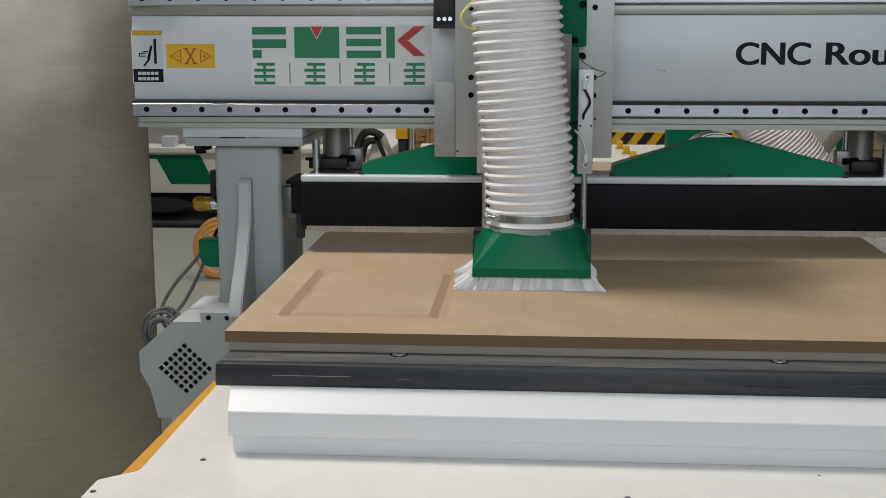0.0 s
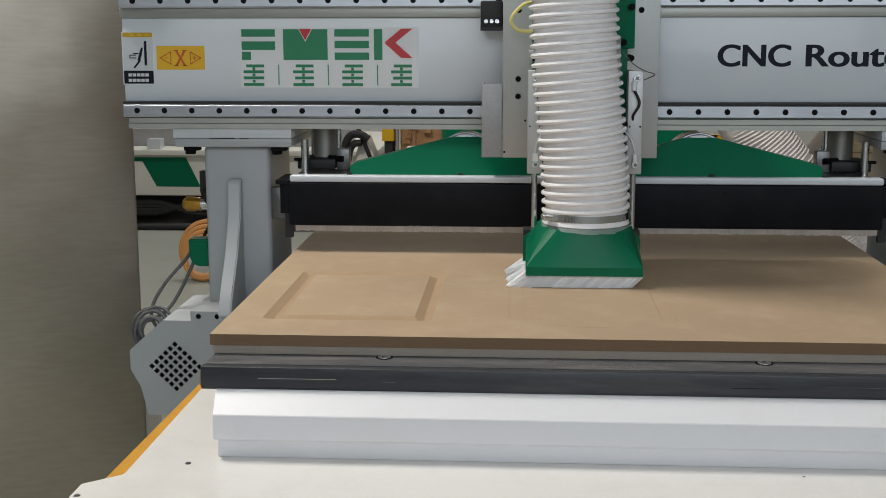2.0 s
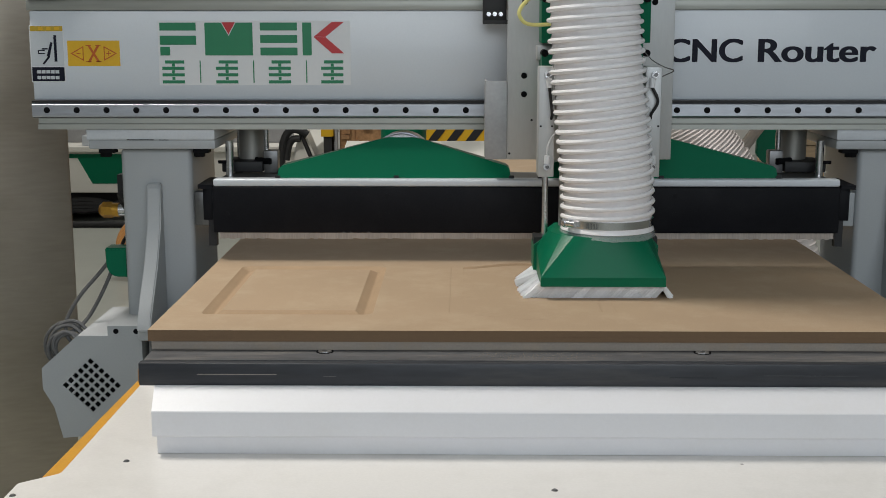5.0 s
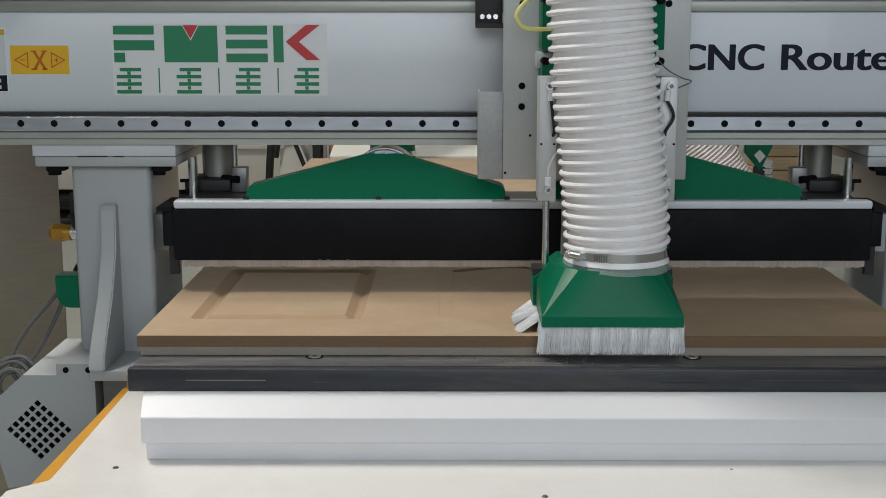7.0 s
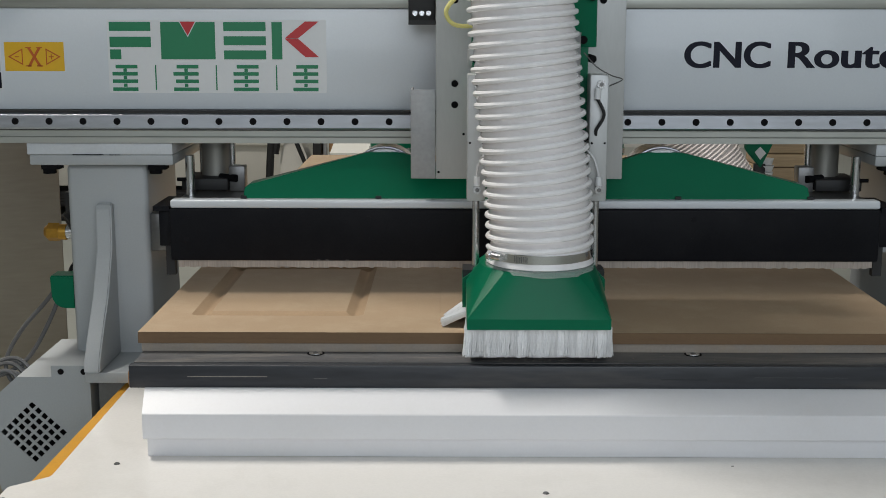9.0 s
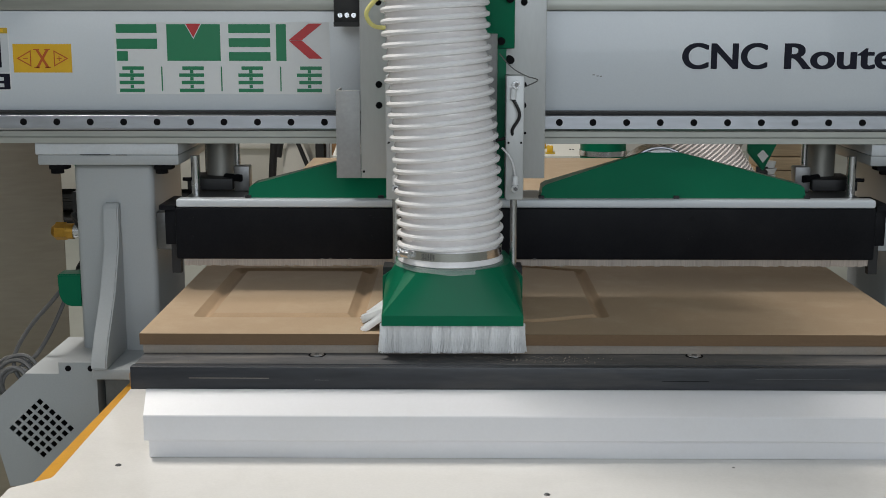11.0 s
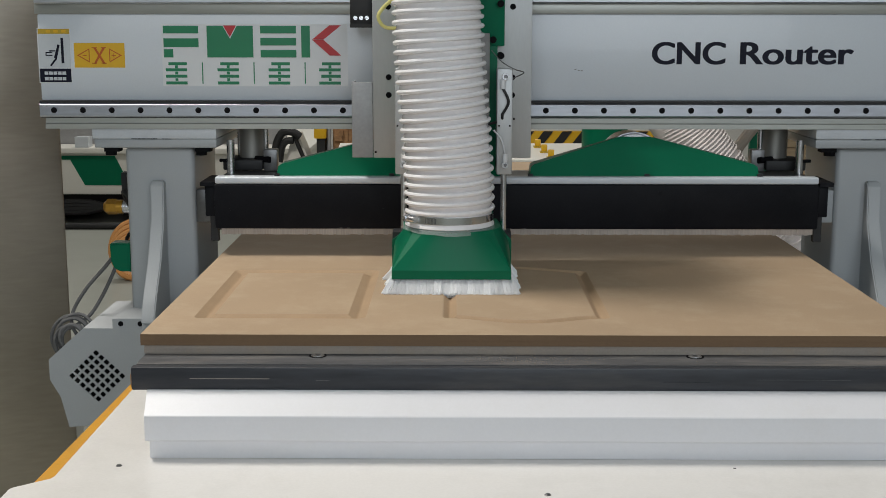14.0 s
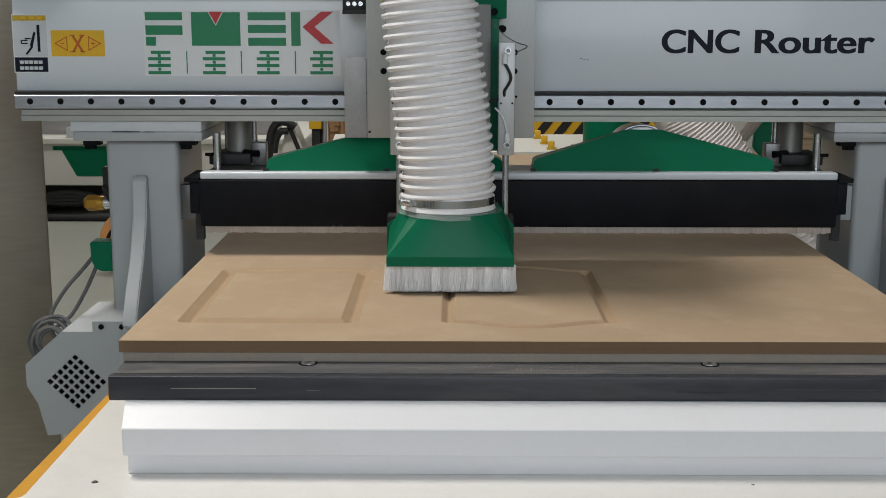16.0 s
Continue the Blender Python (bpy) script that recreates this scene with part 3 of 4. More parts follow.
def column(mirror):
    """One leg of the gantry with its pad, flange, rib and foot."""
    s = -1 if mirror else 1
    mx = (lambda x: 0.009 - x) if mirror else (lambda x: x)

    def bx(x0, x1, *a, **k):
        p, q = sorted((mx(x0), mx(x1)))
        return B(p, q, *a, **k)
    col = part("column", bx(-0.8225, -0.6755, 0.400, 0.64, -0.150, 0.221, bevel=0.011, seg=4), M_GREY, gantry, "grey painted steel column")
    part("pad", bx(-0.8815, -0.6215, 0.372, 0.66, 0.2405, 0.2615, bevel=0.0015), M_PAD, col, "pale grey spacer plate with chipped edge")
    part("flange", bx(-0.8785, -0.6215, 0.374, 0.66, 0.2212, 0.2400, bevel=0.003), M_GREY, col)
    for x in (-0.842, -0.650):
        part("flange_bolt", bx(x - 0.019, x + 0.013, 0.382, 0.41, 0.2125, 0.2210), M_HOLE, col)
        part("flange_bolt", R((mx(x - 0.008), 0.396, 0.204), (mx(x - 0.008), 0.396, 0.213), 0.012, 6), M_HOLE, col)
    prof = [(0.402, 0.150), (0.388, 0.150), (0.382, 0.145), (0.379, 0.135), (0.374, 0.07), (0.335, -0.01), (0.285, -0.075), (0.262, -0.11), (0.257, -0.130), (0.262, -0.1325), (0.402, -0.1325)]
    rib = along_x(bmesh.new(), prof, min(mx(-0.7665), mx(-0.7385)), max(mx(-0.7665), mx(-0.7385)))
    bmesh.ops.bevel(rib, geom=list(rib.edges), offset=0.0025, segments=2, affect="EDGES")
    part("rib", rib, M_GREY, col, "bent grey stiffening rib")
    part("foot", bx(-0.7685, -0.640, 0.268, 0.66, -0.1520, -0.1320, bevel=0.003), M_GREY, col)
    part("chips", bx(-0.800, -0.745, 0.3712, 0.3722, 0.2398, 0.2412), M_HOLE, col)
    part("chips", bx(-0.735, -0.715, 0.3712, 0.3722, 0.2398, 0.2408), M_HOLE, col)
    part("guide_block", bx(-0.76, -0.64, 0.32, 0.62, -0.26, -0.1525), M_DARKST, col)
    # parts that carry the pressing beam
    part("beam_bracket", bx(-0.641, -0.6192, 0.33, 0.40, 0.083, 0.147, bevel=0.002), M_BLACK, gantry, "black bracket")
    part("bracket_plate", bx(-0.648, -0.6192, 0.318, 0.44, 0.1475, 0.156), M_BLACK, gantry)
    # grey plate; the left one is coloured darker for the shade beside the column
    part("bracket_plate", bx(-0.674, -0.642, 0.402, 0.44, 0.060, 0.130, bevel=0.002), M_GREY if mirror else M_DARKST, gantry)
    part("side_bracket", bx(-0.632, -0.616, 0.335, 0.35, 0.030, 0.10), M_RUBBER, gantry)
    part("guide_pin", R((mx(-0.598), 0.405, 0.150), (mx(-0.598), 0.405, 0.236), 0.0085, 20), M_STEEL, gantry, "bright steel guide pin")
    part("pin_screw", R((mx(-0.622), 0.405, 0.192), (mx(-0.606), 0.405, 0.192), 0.0035, 12), M_HOLE, gantry)
    part("air_cylinder", R((mx(-0.568), 0.50, 0.19), (mx(-0.568), 0.50, 0.30), 0.027, 28), M_TUBEST, gantry, "dull grey air cylinder")
    part("tie_rod", R((mx(-0.537), 0.50, 0.185), (mx(-0.537), 0.50, 0.30), 0.006, 14), M_STEEL, gantry)
    part("tie_rod", R((mx(-0.600), 0.53, 0.185), (mx(-0.600), 0.53, 0.30), 0.005, 14), M_STEEL, gantry)
    part("cylinder_base", bx(-0.620, -0.535, 0.43, 0.53, 0.168, 0.190, bevel=0.003), M_RUBBER, gantry)
    part("clamp_block", bx(-0.534, -0.505, 0.44, 0.47, 0.165, 0.212, bevel=0.002), M_DARKST, gantry)
    part("clamp_screw", R((mx(-0.552), 0.455, 0.190), (mx(-0.520), 0.436, 0.190), 0.007, 12), M_HOLE, gantry)
    return col


column(False)
column(True)

# the pressing beam with its brush skirt
part("pressing_beam", B(-0.6185, 0.6265, 0.312, 0.360, 0.0600, 0.1530, bevel=0.004, seg=3), M_BLACK, gantry, "black anodised pressing beam")
part("beam_shelf", B(-0.61, 0.615, 0.3455, 0.47, 0.1532, 0.1640), M_DARKST, gantry)
part("beam_top", B(-0.6165, 0.6250, 0.3130, 0.3450, 0.1532, 0.1680, bevel=0.004, seg=3), M_WHITE, gantry, "white top profile of the beam")
sk = bmesh.new()
rng = random.Random(4)
x = -0.606
while x < 0.616:
    wd = rng.uniform(0.004, 0.010)
    box(sk, x, min(x + wd, 0.6175), 0.3165 + rng.uniform(0, 0.002), 0.330, 0.0475 + rng.uniform(-0.0008, 0.0012), 0.0600)
    x += wd
tagged(part("brush_skirt", sk, M_SKIRT, gantry, "dusty fibre brush skirt", smooth=False), kind="stuff")
for x, z in ((-0.59, 0.135), (-0.59, 0.098), (-0.27, 0.135), (-0.27, 0.098), (0.30, 0.135), (0.30, 0.098)):
    part("beam_screw", R((x, 0.3116, z), (x, 0.314, z), 0.005, 14), M_BLACK, gantry)
for x in (-0.36, -0.345, -0.31, 0.02):
    part("scuff", B(x, x + 0.005, 0.3114, 0.313, 0.0605, 0.0625), M_STRIPTOP, gantry)


def shroud(cx, lo, hi, p0, p1):
    """A green collecting shroud on the pressing beam, with its collar and neck."""
    fr = [(lo, 0.334, 0.1681), (lo + 0.003, 0.336, 0.1870), (lo + 0.009, 0.340, 0.1915), (p0, 0.378, 0.2430), (p0 + 0.012, 0.379, 0.2450), (p1 - 0.012, 0.379, 0.2450), (p1, 0.378, 0.2430), (hi - 0.009, 0.340, 0.1915), (hi - 0.003, 0.336, 0.1870), (hi, 0.334, 0.1682)]
    bm = bmesh.new()
    a = [bm.verts.new(p) for p in fr]
    b = [bm.verts.new((x, max(y + 0.006, 0.392), z)) for x, y, z in fr]
    bm.faces.new(a)
    bm.faces.new(b[::-1])
    for k in range(len(a)):
        n = (k + 1) % len(a)
        bm.faces.new((a[n], a[k], b[k], b[n]))
    bmesh.ops.recalc_face_normals(bm, faces=bm.faces)
    sh = part("suction_shroud", bm, M_GREEN, gantry, "green enamelled suction shroud")
    cx = (p0 + p1) / 2
    ring = [(cx + 0.0635 * math.cos(k * math.pi / 10), 0.4000, 0.1885 + 0.0635 * math.sin(k * math.pi / 10)) for k in range(20)]
    collar = part("collar", R((cx, 0.3950, 0.1885), (cx, 0.50, 0.1885), 0.0610, 48), M_STEEL, sh, "steel hose collar")
    part("collar_rim", S(ring, 0.0026, 8, 3, closed=True), M_RAIL, collar)
    for x in (lo - 0.004, (lo + hi) / 2, hi - 0.004):
        part("tab", B(x, x + 0.010, 0.328, 0.338, 0.1682, 0.1730), M_RUBBER, sh)
    return sh


shroud(-0.26, -0.491, -0.024, -0.281, -0.208)
shroud(0.28, 0.033, 0.506, 0.214, 0.296)

# the drive cover with its square vents
cv = bmesh.new()
outline = [(-0.769, -0.129), (-0.769, -0.352), (-0.940, -0.366), (-0.955, -0.300), (-0.976, -0.262), (-0.976, -0.218), (-0.900, -0.150), (-0.838, -0.150), (-0.838, -0.129)]
loops = [outline]
for i in range(6):
    for j in range(6):
        u, v = (i - 2.5) * 0.0146, (j - 2.5) * 0.0146
        cx, cz = -0.8755 + (u - v) * 0.7071 * 1.02, -0.2535 + (u + v) * 0.7071 * 0.97
        h = 0.0068
        loops.append([(cx - h, cz), (cx, cz + h), (cx + h, cz), (cx, cz - h)])
edges = []
for lp in loops:
    vs = [cv.verts.new((x, 0.300, z)) for x, z in lp]
    edges += [cv.edges.new((vs[i], vs[(i + 1) % len(vs)])) for i in range(len(vs))]
bmesh.ops.triangle_fill(cv, edges=edges, use_beauty=True)
for f in cv.faces:
    if f.normal.y > 0:
        f.normal_flip()
g = bmesh.ops.extrude_face_region(cv, geom=list(cv.faces))
for v in [v for v in g["geom"] if isinstance(v, bmesh.types.BMVert)]:
    v.co.y += 0.002
bmesh.ops.recalc_face_normals(cv, faces=cv.faces)
cover = part("drive_cover", cv, M_GREY, gantry, "grey sheet cover with diamond of square vents", smooth=False)
sh = bmesh.new()
pf = [sh.verts.new((x, 0.302, z)) for x, z in outline]
pb = [sh.verts.new((x, 0.56, z)) for x, z in outline]
for i in range(len(outline)):
    j = (i + 1) % len(outline)
    sh.faces.new((pf[i], pf[j], pb[j], pb[i]))
sh.faces.new(pb)
bmesh.ops.recalc_face_normals(sh, faces=sh.faces)
part("cover_sides", sh, M_GREY, cover, smooth=False)
part("inner_motor", B(-0.925, -0.78, 0.345, 0.50, -0.34, -0.200), M_HOLE, cover, "dark motor inside")
for x in (-0.8205, -0.7795):
    part("cover_screw", R((x, 0.2985, -0.1400), (x, 0.301, -0.1400), 0.0055, 14), M_HOLE, cover)
part("wheel", R((-0.905, 0.36, -0.392), (-0.885, 0.36, -0.392), 0.032, 24), M_RUBBER, cover)
part("wheel_guard", B(-0.925, -0.895, 0.34, 0.40, -0.40, -0.362, bevel=0.006), M_CREAM, cover)

# fittings and cables beside the leg
br = bmesh.new()
rod(br, (-0.900, 0.5, 0.078), (-0.893, 0.5, 0.078), 0.010, 20, 0.0155)
rod(br, (-0.893, 0.5, 0.078), (-0.872, 0.5, 0.078), 0.0175, 6)
rod(br, (-0.872, 0.5, 0.078), (-0.858, 0.5, 0.078), 0.0155, 20)
fit = part("air_fitting", br, M_BRASS, gantry, "gold air fitting")
part("fitting_stem", R((-0.858, 0.5, 0.078), (-0.82, 0.5, 0.078), 0.0135, 20), M_STEEL, fit)
part("fitting_holder", B(-0.846, -0.82, 0.505, 0.55, 0.02, 0.12, bevel=0.003), M_RUBBER, gantry)
part("fitting_plate", B(-0.868, -0.82, 0.53, 0.56, 0.10, 0.15), M_RUBBER, gantry)
gb = prism(bmesh.new(), [(-0.8690, 0.010), (-0.8675, -0.028), (-0.8640, -0.040), (-0.8570, -0.048), (-0.8470, -0.052), (-0.8225, -0.052), (-0.8225, 0.010)], 0.415, 0.46)
bmesh.ops.bevel(gb, geom=list(gb.edges), offset=0.0025, segments=2, affect="EDGES")
part("cable_gland", gb, M_GREEN, gantry, "green cable outlet box")
part("lead", S([(-0.858, 0.43, -0.012), (-0.885, 0.425, -0.045), (-0.925, 0.42, -0.090), (-0.952, 0.41, -0.135), (-0.955, 0.40, -0.165), (-0.940, 0.395, -0.190), (-0.915, 0.39, -0.185)], 0.0041, 8), M_CABLE, gantry, "grey cable")
part("lead", S([(-0.852, 0.43, -0.018), (-0.868, 0.425, -0.060), (-0.893, 0.42, -0.110), (-0.915, 0.41, -0.145), (-0.940, 0.40, -0.165), (-0.962, 0.395, -0.175)], 0.0041, 8), M_CABLE, gantry, "grey cable")
for i in range(6):
    r = 0.024 + 0.0042 * i
    a0 = 0.5 * i
    ring = [(-0.950 + 0.008 * math.sin(i * 2.1) + r * math.cos(k * math.pi / 5 + a0), 0.375 + 0.006 * i + 0.004 * math.sin(k + i), -0.196 + 0.007 * math.cos(i * 1.7) + r * 1.15 * math.sin(k * math.pi / 5 + a0)) for k in range(10)]
    part("cable_loop", S(ring, 0.0040, 7, 4, closed=True), M_CABLE, gantry, "coil of grey cable")
part("lead", S([(-0.815, 0.42, 0.10), (-0.838, 0.44, 0.12), (-0.842, 0.47, 0.10), (-0.83, 0.50, 0.06)], 0.006, 8), M_RUBBER, gantry)
part("lead", S([(-0.838, 0.50, 0.03), (-0.845, 0.47, 0.012), (-0.838, 0.44, 0.0)], 0.004, 8), M_RUBBER, gantry)

# ---- the cross slide, which keeps its height ----
slide = thing("cross_slide", "grey cross slide block behind the spindle plate", "machine slide")
part("slide_block", B(0.0, 0.245, 0.290, 0.352, 0.27, 0.62, bevel=0.002), M_DARKST, slide)
cb = part("terminal_box", B(-0.081, -0.036, 0.285, 0.335, 0.470, 0.53, bevel=0.003), M_RUBBER, slide, "black terminal box with steel screws")
for x in (-0.070, -0.0585, -0.047):
    part("screw", R((x, 0.2835, 0.489), (x, 0.286, 0.489), 0.0042, 14), M_STEEL, cb)
part("box_foot", B(-0.081, -0.03, 0.281, 0.30, 0.470, 0.478), M_RUBBER, cb)

# ---- the spindle head, which rises and sinks ----
head = thing("spindle_head", "spindle plate with pneumatic cylinders and dust collector", "spindle head")
pl = part("spindle_plate", B(-0.0345, 0.2790, 0.250, 0.272, 0.2145, 0.75, bevel=0.0012), M_PLATE, head, "milled aluminium plate with bolt holes")
hole_me = to_mesh("bolt_hole", R((0, 0.2487, 0), (0, 0.2510, 0), 0.0058, 18), M_HOLE)
for x, z in ((-0.003, 0.374), (-0.003, 0.339), (-0.003, 0.5105), (-0.003, 0.545), (0.241, 0.5105), (0.241, 0.374), (0.241, 0.339), (0.030, 0.5105)):
    share("bolt_hole", hole_me, pl, x, 0, z)
for x, z in ((-0.030, 0.226), (0.012, 0.29), (0.245, 0.292)):
    part("pin_hole", R((x, 0.2488, z), (x, 0.251, z), 0.0022, 10), M_HOLE, pl)
part("side_sheet", B(-0.0765, -0.0350, 0.2485, 0.2515, 0.2150, 0.3640, bevel=0.001), M_SHEET, head, "folded galvanised side sheet")
part("sheet_return", B(-0.0765, -0.0735, 0.2516, 0.33, 0.2150, 0.3640), M_SHEET, head)
part("green_bracket", B(0.024, 0.222, 0.170, 0.249, 0.436, 0.75, bevel=0.002), M_GREEN, head, "green painted spindle bracket")
part("green_bracket", B(0.190, 0.2085, 0.165, 0.249, 0.20, 0.436), M_GREEN, head)
part("green_bracket", B(0.0245, 0.044, 0.165, 0.249, 0.30, 0.415), M_GREEN, head)
part("bracket_block", B(0.018, 0.046, 0.200, 0.249, 0.405, 0.432, bevel=0.002), M_PLATE, head)
for x, z in ((0.030, 0.418), (0.200, 0.448), (0.215, 0.418), (0.214, 0.515), (0.030, 0.515)):
    part("cap_screw", R((x, 0.160, z), (x, 0.21, z), 0.0065, 16), M_HOLE, head)
part("spindle", R((0.125, 0.135, 0.05), (0.125, 0.135, 0.46), 0.068, 40), M_SHEET, head, "silver spindle body")
part("cutter", R((0.125, 0.125, -0.004), (0.125, 0.125, 0.05), 0.010, 16), M_STEEL, head, "steel cutter")


def air_cylinder(x, s):
    """A pneumatic cylinder with its rod, fittings and tubes."""
    c = part("pneumatic_cylinder", B(x - 0.0145, x + 0.0145, 0.105, 0.150, 0.1985, 0.3960, bevel=0.002), M_PLATE, head, "grey pneumatic cylinder")
    part("piston_rod", R((x, 0.122, 0.045), (x, 0.122, 0.2), 0.0058, 18), M_STEEL, c, "bright piston rod")
    part("rod_end", B(x - 0.012, x + 0.012, 0.108, 0.138, 0.040, 0.060, bevel=0.002), M_RUBBER, c)
    for z in (0.382, 0.218):
        part("elbow_fitting", R((x + 0.001, 0.092, z), (x + 0.001, 0.106, z), 0.0062, 18), M_STEEL, c, "plated elbow fitting")
        part("elbow_fitting", R((x + 0.0015, 0.0905, z), (x + 0.0015, 0.093, z), 0.0035, 6), M_DARKST, c)
    part("elbow_sleeve", R((x + 0.003 * s, 0.097, 0.376), (x + 0.004 * s, 0.097, 0.359), 0.005, 14), M_FILM, c)
    part("elbow_sleeve", R((x + 0.001, 0.097, 0.224), (x + 0.001, 0.097, 0.238), 0.005, 14), M_FILM, c)
    part("air_tube", S([(x + 0.004 * s, 0.097, 0.360), (x + 0.007, 0.097, 0.335), (x + 0.007 * s + 0.003, 0.10, 0.312), (x + 0.010 * s if s > 0 else x - 0.006, 0.11, 0.300), (x + 0.03 * s, 0.12, 0.292)], 0.0026, 8), M_RUBBER, c, "black air tube")
    part("air_tube", S([(x + 0.001, 0.097, 0.238), (x + 0.002 * s, 0.098, 0.252), (x + 0.008 * s, 0.10, 0.268), (x + 0.020 * s, 0.105, 0.282)], 0.0018, 8), M_THIN, c, "clear air tube")
    for xx, zz in ((x - 0.010, 0.290), (x + 0.010, 0.290)):
        part("pin_hole", R((xx, 0.1042, zz), (xx, 0.106, zz), 0.0018, 10), M_HOLE, c)
    return c


air_cylinder(0.0305, 1)
air_cylinder(0.2205, -1)
part("air_tube", S([(0.195, 0.10, 0.43), (0.215, 0.10, 0.408), (0.238, 0.10, 0.395), (0.256, 0.11, 0.3885), (0.240, 0.12, 0.379), (0.222, 0.13, 0.37)], 0.0010, 6), M_DARKST, head, "thin grey wire")
part("air_tube", S([(0.04, 0.17, 0.526), (0.010, 0.17, 0.522), (-0.014, 0.17, 0.500), (-0.016, 0.17, 0.484), (0.0, 0.17, 0.470), (0.045, 0.17, 0.470)], 0.0036, 10), M_TUBE, head, "yellow air tube loop")

# the dust hood
hb = bmesh.new()
HX, HY, HR = 0.1372, 0.060, 0.0818


def square_round(x0, x1, y0, y1, u, z, n=64):
    """A ring between the hood's oblong rim (u = 0) and the hose's round neck (u = 1)."""
    cx, cy, hx, hy = (x0 + x1) / 2, (y0 + y1) / 2, (x1 - x0) / 2, (y1 - y0) / 2
    out = []
    for k in range(n):
        a = 2 * math.pi * (k + 0.5) / n
        c, d = math.cos(a), math.sin(a)
        px, py = cx + max(-hx, min(hx, 1.75 * hx * c)), cy + max(-hy, min(hy, 1.75 * hy * d))
        qx, qy = HX - 0.012 + 0.0885 * c, HY + 0.0800 * d
        out.append(hb.verts.new((px + (qx - px) * u, py + (qy - py) * u, z)))
    return out


RIM = (0.0150, 0.2295, -0.038, 0.165)
levels = [square_round(*RIM, 0.0, 0.0265), square_round(*RIM, 0.0, 0.0425), square_round(*RIM, 0.02, 0.0436), square_round(*RIM, 1.0, 0.1085)]
for ring in levels[1:3]:  # the side walls rise towards the back
    for v in ring:
        v.co.z += 0.031 * max(0.0, min(1.0, (v.co.y - RIM[2]) / 0.125))
for a, b in zip(levels, levels[1:]):
    for k in range(len(a)):
        j = (k + 1) % len(a)
        hb.faces.new((a[k], a[j], b[j], b[k]))
hb.faces.new(levels[-1])
bmesh.ops.remove_doubles(hb, verts=list(hb.verts), dist=0.0002)
bmesh.ops.recalc_face_normals(hb, faces=hb.faces)
hood = part("dust_hood", hb, M_GREEN, head, "green enamelled dust hood with brush", crease=14)
part("hood_box", prism(bmesh.new(), [(0.0095, 0.030), (0.0095, 0.0755), (0.0520, 0.1065), (0.2080, 0.1065), (0.2350, 0.0755), (0.2350, 0.030)], 0.092, 0.160), M_GREEN, hood)
for x in (0.0205, 0.2240):
    part("ear_cap", B(x - 0.0105, x + 0.0105, 0.100, 0.145, 0.0740, 0.0890), M_RUBBER, hood)

# the hose

def hose_axis(z):
    """The hose leans and bends gently as it rises."""
    u = max(0.0, min(1.0, (z - 0.13) / 0.40))
    k = u * u * (3 - 2 * u)
    return Vector((HX - 0.0255 * k, HY + 0.0 * u, z))


def lathe(zs, rs, seg=56):
    bm = bmesh.new()
    rows = []
    for z, r in zip(zs, rs):
        c = hose_axis(z)
        rows.append([bm.verts.new((c.x + r * math.cos(2 * math.pi * k / seg), c.y + r * math.sin(2 * math.pi * k / seg), z)) for k in range(seg)])
    for a, b in zip(rows, rows[1:]):
        for k in range(seg):
            bm.faces.new((a[k], a[(k + 1) % seg], b[(k + 1) % seg], b[k]))
    return bm


PITCH = 0.0172
zs = [0.136 + i * PITCH / 6 for i in range(int(0.62 / PITCH * 6))]
hose = part("hose", lathe(zs, [HR - 0.0030 - 0.0030 * (0.5 - 0.5 * math.cos(2 * math.pi * i / 6)) for i in range(len(zs))]), M_FILMH, head, "translucent ribbed suction hose")
turns = int(0.60 / PITCH)
coil = bmesh.new()
N = 40
SEG = 8
rings = []
for i in range(N // 2, turns * N + 1):
    a = 2 * math.pi * i / N
    z = 0.1280 + PITCH * i / N
    c = hose_axis(z)
    u = max(0.0, min(1.0, (z - 0.14) / 0.14)) * max(0.25, 1 - max(0.0, (z - 0.36) / 0.2))
    rad = Vector((math.cos(a), math.sin(a), 0))
    tilt = 0.0068 * u * math.cos(a)
    p = c + rad * (HR - 0.0018) + Vector((0, 0, tilt))
    rings.append([coil.verts.new(p + rad * (0.0040 * math.cos(2 * math.pi * k / SEG)) + Vector((0, 0, 0.0043 * math.sin(2 * math.pi * k / SEG)))) for k in range(SEG)])
for a, b in zip(rings, rings[1:]):
    for k in range(SEG):
        coil.faces.new((a[k], a[(k + 1) % SEG], b[(k + 1) % SEG], b[k]))
part("hose_spiral", coil, M_RIB, hose, "glossy white spiral rib")
sleeve = part("hose_sleeve", lathe([0.1115, 0.113, 0.1165, 0.1215, 0.1385], [0.0806, 0.0830, 0.0822, 0.0790, 0.0775]), M_RIB, head, "white plastic hose end")
cuff = lathe([0.1150, 0.1110, 0.1065, 0.1035], [0.0800, 0.0830, 0.0855, 0.0868])
for v in cuff.verts:
    if v.co.z < 0.108:
        a = math.atan2(v.co.y - HY, v.co.x - HX)
        v.co.z += 0.0018 * math.sin(2.0 * a + 0.6) + 0.0007 * math.sin(9 * a)
cuff = part("hose_cuff", cuff, M_CLEAR, head, "clear plastic cuff with an uneven edge")
neck = part("hose_neck", lathe([0.100, 0.135], [0.0742, 0.0742]), M_GREEN, head)
clamp = part("hose_clamp", lathe([0.1215, 0.1215, 0.1345, 0.1345], [0.0785, 0.0812, 0.0812, 0.0785]), M_CHROME, head, "polished steel hose clamp")
part("clamp_screw", R((HX - 0.0755, HY - 0.046, 0.1285), (HX - 0.0620, HY - 0.060, 0.1280), 0.0055, 14), M_STEEL, clamp)
